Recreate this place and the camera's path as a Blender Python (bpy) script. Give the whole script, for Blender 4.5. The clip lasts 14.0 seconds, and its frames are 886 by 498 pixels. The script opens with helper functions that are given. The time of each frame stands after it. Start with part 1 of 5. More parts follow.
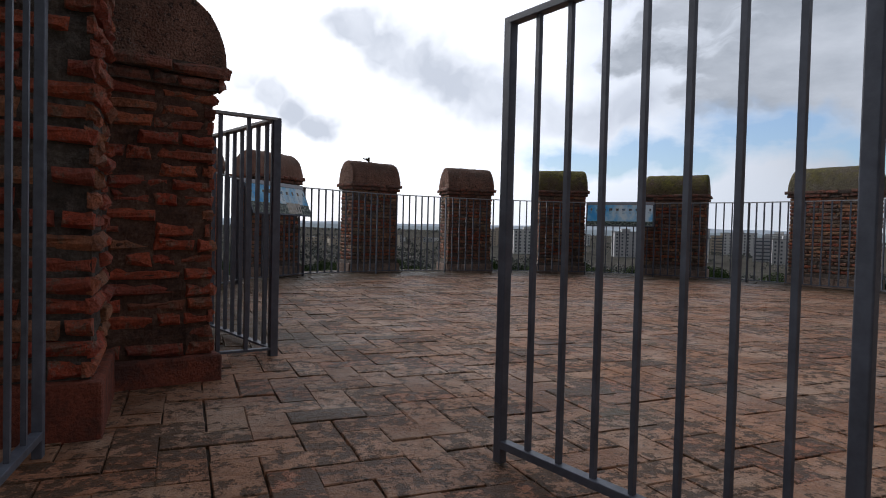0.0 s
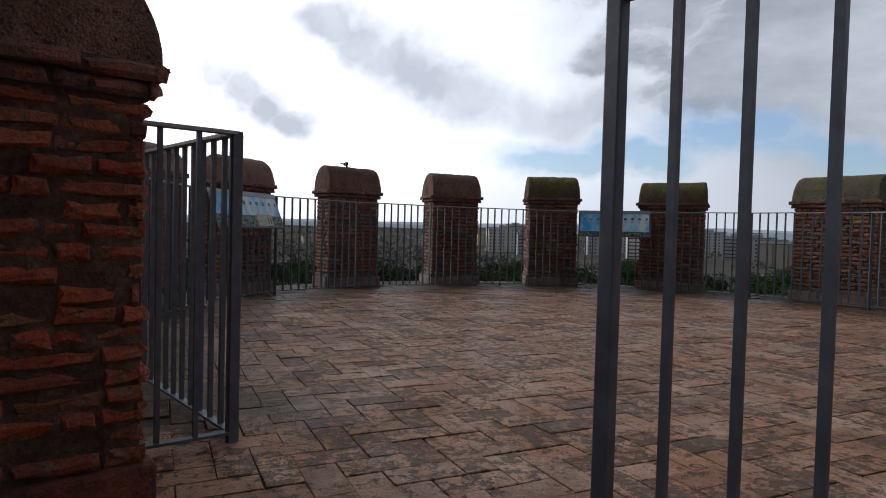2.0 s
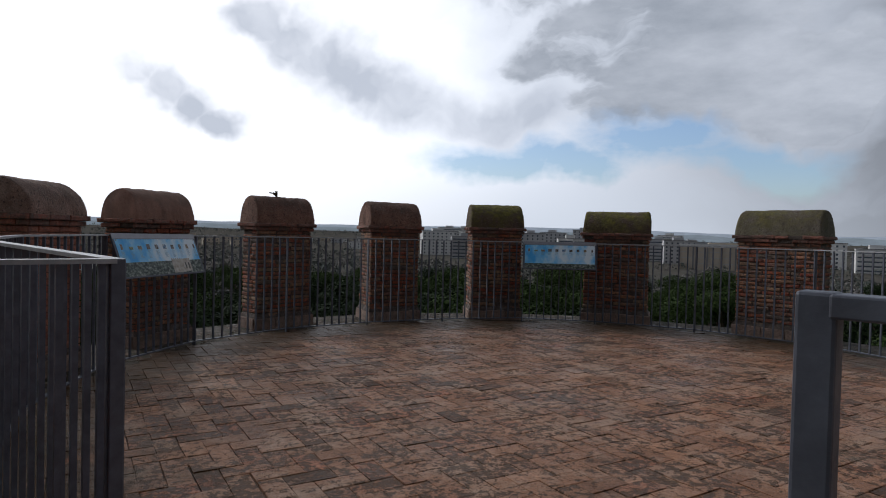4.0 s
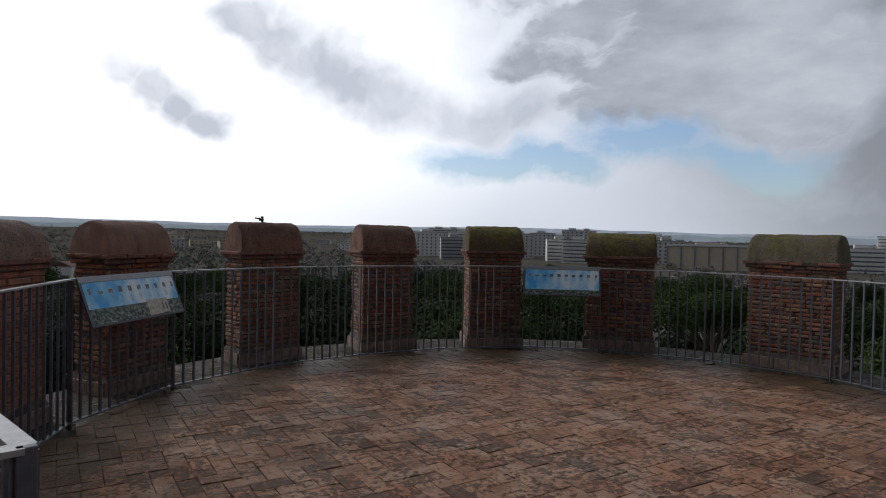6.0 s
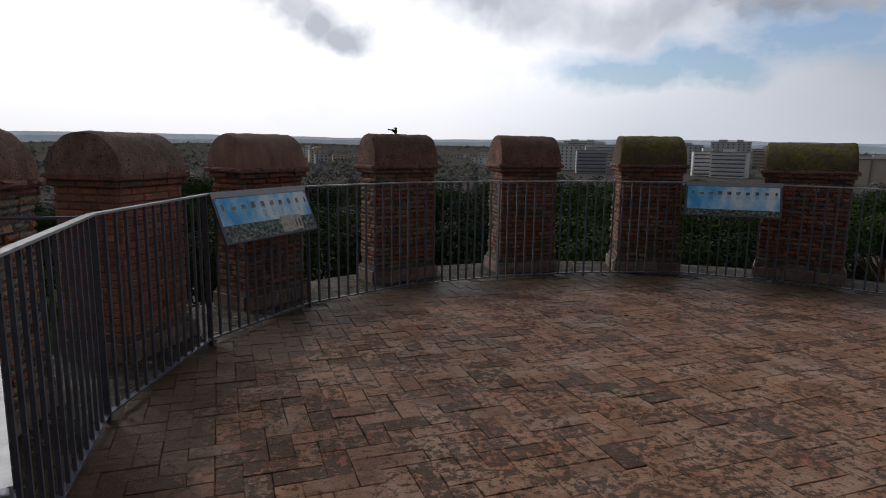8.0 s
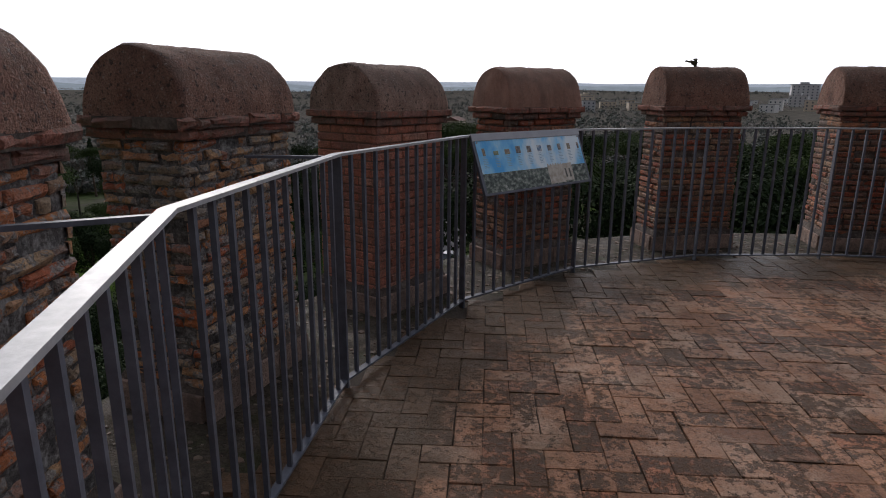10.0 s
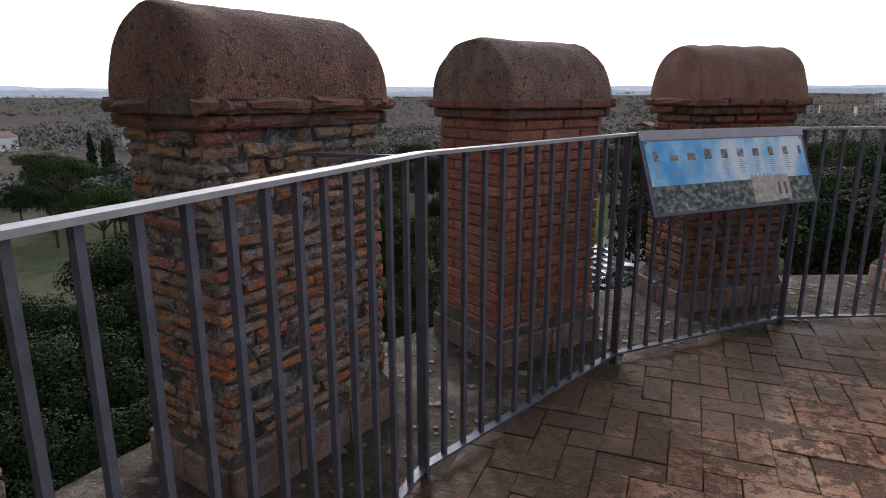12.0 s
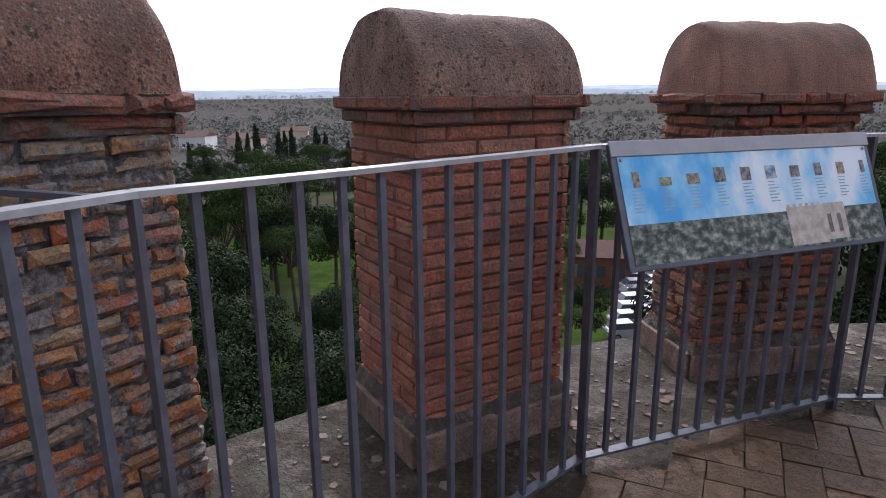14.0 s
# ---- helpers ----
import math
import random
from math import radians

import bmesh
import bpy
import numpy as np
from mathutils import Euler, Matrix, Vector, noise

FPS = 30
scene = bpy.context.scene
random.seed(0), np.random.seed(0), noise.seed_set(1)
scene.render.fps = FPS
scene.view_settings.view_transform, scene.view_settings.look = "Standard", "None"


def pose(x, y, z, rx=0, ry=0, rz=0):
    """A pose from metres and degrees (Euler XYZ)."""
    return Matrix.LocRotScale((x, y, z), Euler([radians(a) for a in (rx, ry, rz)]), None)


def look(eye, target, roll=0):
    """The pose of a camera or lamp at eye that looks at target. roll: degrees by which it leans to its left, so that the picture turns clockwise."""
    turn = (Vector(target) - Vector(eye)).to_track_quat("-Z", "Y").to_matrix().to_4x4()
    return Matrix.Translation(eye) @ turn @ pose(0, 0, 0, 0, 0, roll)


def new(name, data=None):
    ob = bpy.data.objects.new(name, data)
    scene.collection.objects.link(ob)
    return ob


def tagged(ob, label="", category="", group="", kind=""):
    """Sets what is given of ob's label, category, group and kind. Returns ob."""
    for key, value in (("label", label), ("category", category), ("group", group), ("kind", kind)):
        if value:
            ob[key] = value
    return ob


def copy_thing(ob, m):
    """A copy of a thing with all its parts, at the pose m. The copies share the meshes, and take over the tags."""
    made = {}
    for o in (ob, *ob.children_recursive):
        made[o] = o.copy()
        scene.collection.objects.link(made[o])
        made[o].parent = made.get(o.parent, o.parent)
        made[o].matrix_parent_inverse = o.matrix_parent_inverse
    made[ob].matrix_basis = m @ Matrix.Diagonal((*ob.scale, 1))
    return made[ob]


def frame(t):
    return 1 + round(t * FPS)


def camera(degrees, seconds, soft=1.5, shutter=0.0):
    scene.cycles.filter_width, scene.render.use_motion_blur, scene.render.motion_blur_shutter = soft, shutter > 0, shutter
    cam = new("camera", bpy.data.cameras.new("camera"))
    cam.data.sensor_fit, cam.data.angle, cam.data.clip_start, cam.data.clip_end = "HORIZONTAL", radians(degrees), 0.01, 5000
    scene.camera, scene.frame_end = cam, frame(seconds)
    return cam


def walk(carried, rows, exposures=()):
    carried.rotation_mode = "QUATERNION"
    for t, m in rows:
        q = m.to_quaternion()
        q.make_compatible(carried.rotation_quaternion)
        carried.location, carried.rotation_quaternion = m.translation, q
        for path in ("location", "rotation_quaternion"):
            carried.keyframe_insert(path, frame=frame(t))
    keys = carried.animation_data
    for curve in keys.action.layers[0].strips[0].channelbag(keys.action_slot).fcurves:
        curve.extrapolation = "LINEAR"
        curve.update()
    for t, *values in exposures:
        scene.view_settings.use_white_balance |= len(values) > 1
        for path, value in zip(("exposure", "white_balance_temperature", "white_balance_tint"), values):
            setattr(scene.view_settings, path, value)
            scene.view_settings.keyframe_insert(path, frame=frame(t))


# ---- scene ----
cam = camera(71.3, 14.0, soft=1.0)
PATH = [
    (0, (0.484, -0.043, 0.592), (1.051, 1.875, 0.539), 1.4),
    (0.5, (0.491, 0.137, 0.585), (1.041, 2.059, 0.53), 1.4),
    (1, (0.507, 0.294, 0.601), (1.075, 2.211, 0.544), 1.3),
    (1.5, (0.508, 0.475, 0.661), (1.082, 2.39, 0.605), 1.5),
    (2, (0.538, 0.62, 0.77), (1.183, 2.512, 0.712), 1.5),
    (2.5, (0.607, 0.794, 0.837), (1.288, 2.673, 0.784), 1.5),
    (3, (0.633, 0.938, 0.936), (1.362, 2.8, 0.887), 1.3),
    (3.5, (0.631, 1.045, 1.055), (1.443, 2.872, 1.008), 1.6),
    (6, (0.736, 1.589, 1.496), (1.61, 3.387, 1.455), 1.2),
    (6.5, (0.757, 1.743, 1.489), (1.545, 3.581, 1.446), 1.0),
    (7, (0.762, 1.857, 1.505), (1.412, 3.748, 1.458), 1.3),
    (7.5, (0.792, 2.026, 1.491), (1.395, 3.933, 1.442), 1.2),
    (8, (0.873, 2.208, 1.475), (1.343, 4.125, 1.151), 0.8),
    (8.5, (0.899, 2.384, 1.496), (1.161, 4.306, 1.01), 0.8),
    (9, (0.873, 2.622, 1.479), (0.96, 4.557, 0.982), 1.0),
    (11.5, (0.797, 3.751, 1.276), (-0.044, 5.502, 0.799), -0.4),
    (12, (0.804, 4.015, 1.284), (-0.082, 5.743, 0.804), -0.1),
    (12.5, (0.779, 4.267, 1.265), (-0.168, 5.963, 0.79), -0.4),
    (13, (0.793, 4.544, 1.273), (-0.185, 6.223, 0.798), -0.5),
    (13.5, (0.839, 4.835, 1.275), (-0.171, 6.492, 0.792), -0.3),
    (14, (0.858, 5.074, 1.268), (-0.161, 6.727, 0.788), -0.5),
]
walk(cam, [(t, look(eye, target, roll)) for t, eye, target, roll in PATH],
     exposures=[(0, -0.1, 6300, 11), (3.5, -0.27, 6250, 11), (6, -0.27, 6400, 11), (7.5, -0.33, 6450, 12), (8.5, -0.43, 6500, 13), (9, -0.25, 6500, 14), (11.5, 0.5, 6420, 17), (12.5, 0.92, 6380, 19), (14, 1.26, 6150, 20)])

# ---- world, sun ----
SUN_AZ, SUN_EL = -36.0, 27.0          # degrees east of +y, degrees up


def heading(az, el):
    a, e = radians(az), radians(el)
    return Vector((math.sin(a) * math.cos(e), math.cos(a) * math.cos(e), math.sin(e)))


class Nodes:
    """Short hand for building node trees."""

    def __init__(self, tree):
        self.t = tree

    def add(self, kind, **props):
        n = self.t.nodes.new(kind)
        for k, v in props.items():
            setattr(n, k, v)
        return n

    def put(self, socket, value):
        if hasattr(value, "is_output"):
            self.t.links.new(value, socket)
        else:
            socket.default_value = value

    def math(self, op, a, b=0.0, clamp=False):
        n = self.add("ShaderNodeMath", operation=op, use_clamp=clamp)
        self.put(n.inputs[0], a)
        self.put(n.inputs[1], b)
        return n.outputs[0]

    def vec(self, op, a, b=(0, 0, 0)):
        n = self.add("ShaderNodeVectorMath", operation=op)
        self.put(n.inputs[0], a)
        self.put(n.inputs[1], b)
        return n.outputs["Value"] if op in ("DOT_PRODUCT", "LENGTH") else n.outputs[0]

    def noise(self, vector, scale, detail=4.0, rough=0.55, colour=False):
        n = self.add("ShaderNodeTexNoise")
        if vector is not None:
            self.put(n.inputs["Vector"], vector)
        n.inputs["Scale"].default_value = scale
        n.inputs["Detail"].default_value = detail
        n.inputs["Roughness"].default_value = rough
        return n.outputs["Color" if colour else "Fac"]

    def ramp(self, fac, stops):
        n = self.add("ShaderNodeValToRGB")
        r = n.color_ramp
        while len(r.elements) < len(stops):
            r.elements.new(0.5)
        for e, (p, c) in zip(r.elements, stops):
            e.position = p
            e.color = (c, c, c, 1) if isinstance(c, (int, float)) else (*c, 1)
        self.put(n.inputs[0], fac)
        return n.outputs[0]

    def mix(self, fac, a, b, mode="MIX"):
        n = self.add("ShaderNodeMix", data_type="RGBA", blend_type=mode)
        self.put(n.inputs[0], fac)
        for s, v in ((n.inputs[6], a), (n.inputs[7], b)):
            self.put(s, (*v, 1) if isinstance(v, tuple) and len(v) == 3 else v)
        return n.outputs[2]


def make_world():
    world = bpy.data.worlds.new("cloudy_sky")
    scene.world = world
    world.use_nodes = True
    world.node_tree.nodes.clear()
    k = Nodes(world.node_tree)
    out = k.add("ShaderNodeOutputWorld")
    bg = k.add("ShaderNodeBackground")
    sky = k.add("ShaderNodeTexSky", sky_type="NISHITA")
    sky.sun_disc = False
    sky.sun_elevation, sky.sun_rotation = radians(SUN_EL), radians(SUN_AZ)
    sky.air_density, sky.dust_density = 1.0, 1.2
    d = k.add("ShaderNodeTexCoord").outputs["Generated"]
    warp = k.vec("SUBTRACT", k.noise(d, 4.5, 5, 0.55, True), (0.5, 0.5, 0.5))
    w = k.add("ShaderNodeVectorMath", operation="SCALE")
    k.put(w.inputs[0], warp)
    w.inputs[3].default_value = 0.20
    wd = k.vec("NORMALIZE", k.vec("ADD", d, w.outputs[0]))
    sep = k.add("ShaderNodeSeparateXYZ")
    k.put(sep.inputs[0], d)
    up = sep.outputs[2]
    # glow of the hidden sun through the cloud sheet
    glow = k.math("POWER", k.math("MAXIMUM", k.vec("DOT_PRODUCT", d, tuple(heading(-8, 19))), 0.0), 5.0)
    # cloud sheet: bright round the hidden sun, dull grey overhead and behind
    flat = k.vec("MULTIPLY", d, (1.0, 1.0, 2.6))
    fine = k.noise(flat, 4.2, 8, 0.6)
    broad = k.noise(flat, 1.3, 4, 0.55)
    ahead = k.vec("DOT_PRODUCT", d, tuple(heading(-12, 8)))
    tone = k.ramp(k.math("ADD", k.math("MULTIPLY", ahead, 0.5), 0.5), [(0.0, 0.12), (0.5, 0.16), (0.68, 0.36), (0.80, 0.70), (0.92, 1.0)])
    sheet = k.mix(1.0, k.mix(broad, (0.80, 0.89, 1.04), (1.0, 1.06, 1.16)), tone, "MULTIPLY")
    sheet = k.mix(k.math("MINIMUM", glow, 1.0), sheet, (1.7, 1.7, 1.72))
    dark = None
    for az, el, size, depth in CLOUDS:
        away = k.vec("LENGTH", k.vec("MULTIPLY", k.vec("SUBTRACT", wd, tuple(heading(az, el))), (1.0, 1.0, 1.7)))
        n = k.add("ShaderNodeMapRange", interpolation_type="SMOOTHSTEP")
        k.put(n.inputs["Value"], away)
        for s, v in (("From Min", size), ("From Max", size * 0.25), ("To Min", 0.0), ("To Max", depth)):
            n.inputs[s].default_value = v
        dark = n.outputs[0] if dark is None else k.math("MAXIMUM", dark, n.outputs[0])
    wisp = k.noise(k.vec("MULTIPLY", wd, (1.0, 1.0, 2.4)), 4.6, 6, 0.52)
    dark = k.ramp(k.math("ADD", k.math("MULTIPLY", dark, 0.60), k.math("MULTIPLY", wisp, 1.05)), [(0.56, 0.0), (0.86, 0.42), (1.18, 1.0)])
    thick = k.mix(k.ramp(fine, [(0.3, 0.0), (0.7, 1.0)]), (0.36, 0.40, 0.46), (0.66, 0.70, 0.77))
    sheet = k.mix(dark, sheet, k.mix(k.ramp(dark, [(0.35, 0.0), (0.85, 1.0)]), (0.74, 0.80, 0.90), thick))
    # thin blue-grey veils of cloud
    veil = None
    for az, el, size in VEILS:
        away = k.vec("LENGTH", k.vec("MULTIPLY", k.vec("SUBTRACT", wd, tuple(heading(az, el))), (1.0, 1.0, 1.5)))
        n = k.add("ShaderNodeMapRange", interpolation_type="SMOOTHSTEP")
        k.put(n.inputs["Value"], away)
        for s, v in (("From Min", size), ("From Max", 0.0), ("To Min", 0.0), ("To Max", 1.0)):
            n.inputs[s].default_value = v
        veil = n.outputs[0] if veil is None else k.math("MAXIMUM", veil, n.outputs[0])
    veil = k.math("MULTIPLY", k.ramp(veil, [(0.08, 0.0), (0.8, 1.0)]), k.ramp(k.noise(wd, 9.0, 4, 0.5), [(0.28, 0.45), (0.62, 1.0)]))
    sheet = k.mix(k.math("MULTIPLY", veil, 0.9), sheet, (0.60, 0.65, 0.74))
    # blue gaps low in the sky
    gap = None
    for az, el, size in GAPS:
        away = k.vec("LENGTH", k.vec("MULTIPLY", k.vec("SUBTRACT", wd, tuple(heading(az, el))), (1.0, 1.0, 3.4)))
        b = k.math("SUBTRACT", 1.0, k.math("DIVIDE", away, size), True)
        gap = b if gap is None else k.math("MAXIMUM", gap, b)
    gap = k.ramp(k.math("MULTIPLY", gap, k.ramp(fine, [(0.35, 0.5), (0.6, 1.3)])), [(0.12, 0.0), (0.62, 0.9)])
    blue = k.mix(1.0, sky.outputs[0], (0.125, 0.140, 0.165), "MULTIPLY")
    colour = k.mix(gap, sheet, blue)
    # a pale bright band over the horizon
    haze = k.ramp(up, [(0.0, 0.9), (0.06, 0.45), (0.11, 0.0)])
    colour = k.mix(k.math("MULTIPLY", k.math("MULTIPLY", haze, k.ramp(ahead, [(0.2, 0.0), (0.75, 1.0)])), k.math("SUBTRACT", 1.0, k.math("MULTIPLY", gap, 0.5))), colour, k.mix(k.ramp(ahead, [(0.72, 0.0), (0.90, 1.0)]), (0.74, 0.80, 0.88), (1.12, 1.14, 1.17)))
    k.put(bg.inputs[0], colour)
    bg.inputs[1].default_value = SKY
    k.t.links.new(bg.outputs[0], out.inputs[0])


SKY = 1.0
CLOUDS = [(47, 14.8, 0.28, 1.0), (38, 16.0, 0.20, 0.95), (56, 13.0, 0.22, 0.9), (40, 11.2, 0.14, 0.75), (66, 14, 0.22, 0.6), (48, 21, 0.28, 0.9), (30, 20.5, 0.18, 0.6),
          (78, 16, 0.3, 0.7), (60, 34, 0.4, 0.8), (95, 25, 0.4, 0.7), (130, 40, 0.7, 0.6)]
VEILS = [(-2.2, 12.7, 0.065), (0.4, 12.0, 0.075), (3.0, 11.2, 0.075), (5.4, 10.5, 0.06), (8.5, 18.6, 0.085), (11, 17.2, 0.105), (13.5, 15.8, 0.12), (16, 14.4, 0.12), (19, 13.0, 0.115), (22, 11.8, 0.11), (25.5, 11.0, 0.11), (29, 10.6, 0.11), (33, 10.6, 0.11)]
GAPS = [(30, 6.4, 0.16), (44, 7.4, 0.19), (51, 7.0, 0.17), (37, 5.6, 0.13), (75, 8, 0.25)]
make_world()
sun = new("sun", bpy.data.lights.new("sun", "SUN"))
sun.data.energy, sun.data.angle, sun.data.color = 1.1, radians(14), (1.0, 0.96, 0.90)
sun.matrix_world = look(heading(SUN_AZ, SUN_EL) * 50, (0, 0, 0))

# ---- materials ----


def material(name):
    m = bpy.data.materials.new(name)
    m.use_nodes = True
    k = Nodes(m.node_tree)
    return m, k, m.node_tree.nodes["Principled BSDF"]


def relief(k, bsdf, height, strength=0.5, distance=0.01):
    b = k.add("ShaderNodeBump")
    b.inputs["Strength"].default_value = strength
    b.inputs["Distance"].default_value = distance
    k.put(b.inputs["Height"], height)
    k.put(bsdf.inputs["Normal"], b.outputs[0])


def world_pos(k):
    return k.add("ShaderNodeNewGeometry").outputs["Position"]


def brick_material(name, stops, dirt=(0.10, 0.085, 0.07), dirt_amount=0.5, lichen=0.0, rough=0.85, smear=0.0, clots=0.53, smear_colours=((0.07, 0.055, 0.045), (0.26, 0.20, 0.15))):
    m, k, b = material(name)
    p = world_pos(k)
    r = k.add("ShaderNodeObjectInfo").outputs["Random"]
    base = k.ramp(r, stops)
    tone = k.noise(p, 14.0, 5, 0.65)
    base = k.mix(0.75, base, k.ramp(tone, [(0.25, 0.55), (0.7, 1.25)]), "MULTIPLY")
    base = k.mix(0.8, base, k.ramp(k.noise(p, 85.0, 5, 0.75), [(0.33, 0.45), (0.5, 1.0), (0.68, 1.35)]), "MULTIPLY")
    grime = k.ramp(k.math("ADD", k.noise(p, 5.0, 6, 0.7), k.math("MULTIPLY", r, 0.08)), [(0.48, 0.0), (0.66, 1.0)])
    col = k.mix(k.math("MULTIPLY", grime, dirt_amount), base, dirt)
    if smear:
        lumps = k.ramp(k.noise(p, 17.0, 6, 0.74), [(clots, 0.0), (clots + 0.04, 1.0)])
        lime = k.ramp(k.noise(p, 60.0, 5, 0.75), [(0.36, smear_colours[0]), (0.64, smear_colours[1])])
        col = k.mix(k.math("MULTIPLY", lumps, smear), col, lime)
    if lichen:
        spots = k.ramp(k.noise(p, 55.0, 4, 0.6), [(0.56, 0.0), (0.66, 1.0)])
        patches = k.ramp(k.noise(p, 3.3, 3, 0.6), [(0.45, 0.0), (0.6, 1.0)])
        col = k.mix(k.math("MULTIPLY", k.math("MULTIPLY", spots, patches), lichen), col, (0.42, 0.42, 0.37))
    k.put(b.inputs["Base Color"], col)
    b.inputs["Roughness"].default_value = rough
    h = k.math("ADD", k.noise(p, 90.0, 5, 0.7), k.math("MULTIPLY", k.noise(p, 22.0, 4, 0.6), 1.4))
    relief(k, b, h, 1.0, 0.014)
    return m


RED = [(0.0, (0.44, 0.145, 0.09)), (0.25, (0.52, 0.21, 0.135)), (0.5, (0.48, 0.17, 0.105)), (0.75, (0.57, 0.27, 0.18)), (0.9, (0.42, 0.16, 0.11)), (1.0, (0.32, 0.13, 0.10))]
GATE = [(0.0, (0.50, 0.085, 0.042)), (0.2, (0.58, 0.13, 0.06)), (0.4, (0.38, 0.08, 0.05)), (0.6, (0.62, 0.18, 0.08)), (0.75, (0.46, 0.075, 0.04)), (0.9, (0.52, 0.22, 0.11)), (1.0, (0.28, 0.08, 0.05))]
OLD = [(0.0, (0.34, 0.085, 0.045)), (0.18, (0.42, 0.13, 0.06)), (0.36, (0.22, 0.12, 0.085)), (0.5, (0.48, 0.20, 0.10)), (0.64, (0.40, 0.27, 0.16)), (0.8, (0.36, 0.09, 0.05)), (0.92, (0.27, 0.20, 0.15)), (1.0, (0.16, 0.11, 0.09))]
RUIN = [(0.0, (0.54, 0.17, 0.05)), (0.15, (0.52, 0.31, 0.16)), (0.30, (0.58, 0.22, 0.075)), (0.44, (0.46, 0.13, 0.06)), (0.56, (0.50, 0.33, 0.19)), (0.68, (0.33, 0.28, 0.23)), (0.80, (0.52, 0.13, 0.05)), (0.9, (0.50, 0.27, 0.13)), (1.0, (0.24, 0.17, 0.13))]
mat_red = brick_material("red_brick", RED, dirt=(0.13, 0.10, 0.085), dirt_amount=0.4, smear=0.4, clots=0.56)
mat_old = brick_material("old_brick", OLD, dirt=(0.07, 0.055, 0.05), dirt_amount=0.5, lichen=0.35, smear=0.75)
mat_gate_brick = brick_material("gate_brick", GATE, dirt=(0.085, 0.05, 0.04), dirt_amount=0.4, lichen=0.25, smear=0.75, clots=0.545, smear_colours=((0.09, 0.045, 0.032), (0.36, 0.24, 0.16)))
mat_ruin = brick_material("ruin_brick", RUIN, dirt_amount=0.3, lichen=0.55, smear=0.9, clots=0.50, smear_colours=((0.05, 0.045, 0.042), (0.40, 0.38, 0.36)))
mat_cornice = brick_material("cornice_brick", [(0.0, (0.32, 0.115, 0.075)), (0.5, (0.40, 0.16, 0.11)), (1.0, (0.27, 0.13, 0.10))], dirt_amount=0.65, lichen=0.4, smear=0.6, clots=0.52)
mat_plinth = brick_material("plinth_cement", [(0.0, (0.33, 0.225, 0.175)), (1.0, (0.39, 0.27, 0.215))], dirt=(0.12, 0.09, 0.07), dirt_amount=0.7)
mat_red_plinth = brick_material("red_plinth", [(0.0, (0.30, 0.075, 0.04)), (1.0, (0.34, 0.09, 0.05))], dirt=(0.07, 0.04, 0.035), dirt_amount=0.75)


def mortar_material(name, stops):
    m, k, b = material(name)
    p = world_pos(k)
    c = k.ramp(k.math("ADD", k.math("MULTIPLY", k.noise(p, 9.0, 6, 0.7), 0.6), k.math("MULTIPLY", k.noise(p, 60.0, 5, 0.7), 0.4)), stops)
    k.put(b.inputs["Base Color"], c)
    b.inputs["Roughness"].default_value = 0.95
    relief(k, b, k.noise(p, 70.0, 5, 0.75), 1.0, 0.012)
    return m


def cap_material(name, low, high, moss, pitted=1.0):
    m, k, b = material(name)
    p = world_pos(k)
    c = k.ramp(k.noise(p, 7.0, 6, 0.7), [(0.28, low), (0.72, high)])
    stones = k.add("ShaderNodeTexVoronoi")
    k.put(stones.inputs["Vector"], p)
    stones.inputs["Scale"].default_value = 95.0
    pits = k.math("MULTIPLY", k.ramp(stones.outputs["Distance"], [(0.15, 0.5), (0.45, 1.0)]), k.ramp(k.noise(p, 120.0, 4, 0.7), [(0.35, 0.55), (0.6, 1.15)]))
    c = k.mix(0.8 * pitted, c, pits, "MULTIPLY")
    holes = k.ramp(k.noise(p, 48.0, 3, 0.5), [(0.34, 1.0), (0.41, 0.0)])
    c = k.mix(k.math("MULTIPLY", holes, 0.8 * pitted), c, (0.05, 0.035, 0.03))
    sep = k.add("ShaderNodeSeparateXYZ")
    k.put(sep.inputs[0], k.add("ShaderNodeNewGeometry").outputs["Normal"])
    stain = k.ramp(k.noise(k.vec("MULTIPLY", p, (9.0, 9.0, 1.4)), 1.0, 5, 0.6), [(0.42, 0.0), (0.68, 1.0)])
    c = k.mix(k.math("MULTIPLY", stain, 0.45), c, (0.09, 0.065, 0.05))
    algae = k.math("MULTIPLY", k.ramp(sep.outputs[2], [(0.15, 0.0), (0.55, 1.0)]), k.ramp(k.noise(p, 14.0, 6, 0.72), [(0.36, 0.35), (0.6, 1.0)]))
    c = k.mix(k.math("MULTIPLY", algae, 0.62), c, (0.13, 0.088, 0.066))
    grit = k.ramp(k.noise(p, 75.0, 4, 0.6), [(0.60, 0.0), (0.68, 1.0)])
    c = k.mix(k.math("MULTIPLY", grit, 0.6 * pitted), c, (0.56, 0.46, 0.39))
    if moss:
        g = k.math("MULTIPLY", k.ramp(k.noise(p, 4.0, 6, 0.65), [(0.36, 0.0), (0.58, 1.0)]), k.ramp(sep.outputs[2], [(0.0, 0.35), (0.6, 1.0)]))
        green = k.ramp(k.noise(p, 22.0, 4, 0.6), [(0.3, (0.075, 0.075, 0.015)), (0.7, (0.30, 0.26, 0.03))])
        c = k.mix(k.math("MULTIPLY", g, moss), c, green)
    k.put(b.inputs["Base Color"], c)
    b.inputs["Roughness"].default_value = 0.92
    relief(k, b, k.math("ADD", k.noise(p, 60.0, 5, 0.7), pits), 0.35 + 0.6 * pitted, 0.013)
    return m


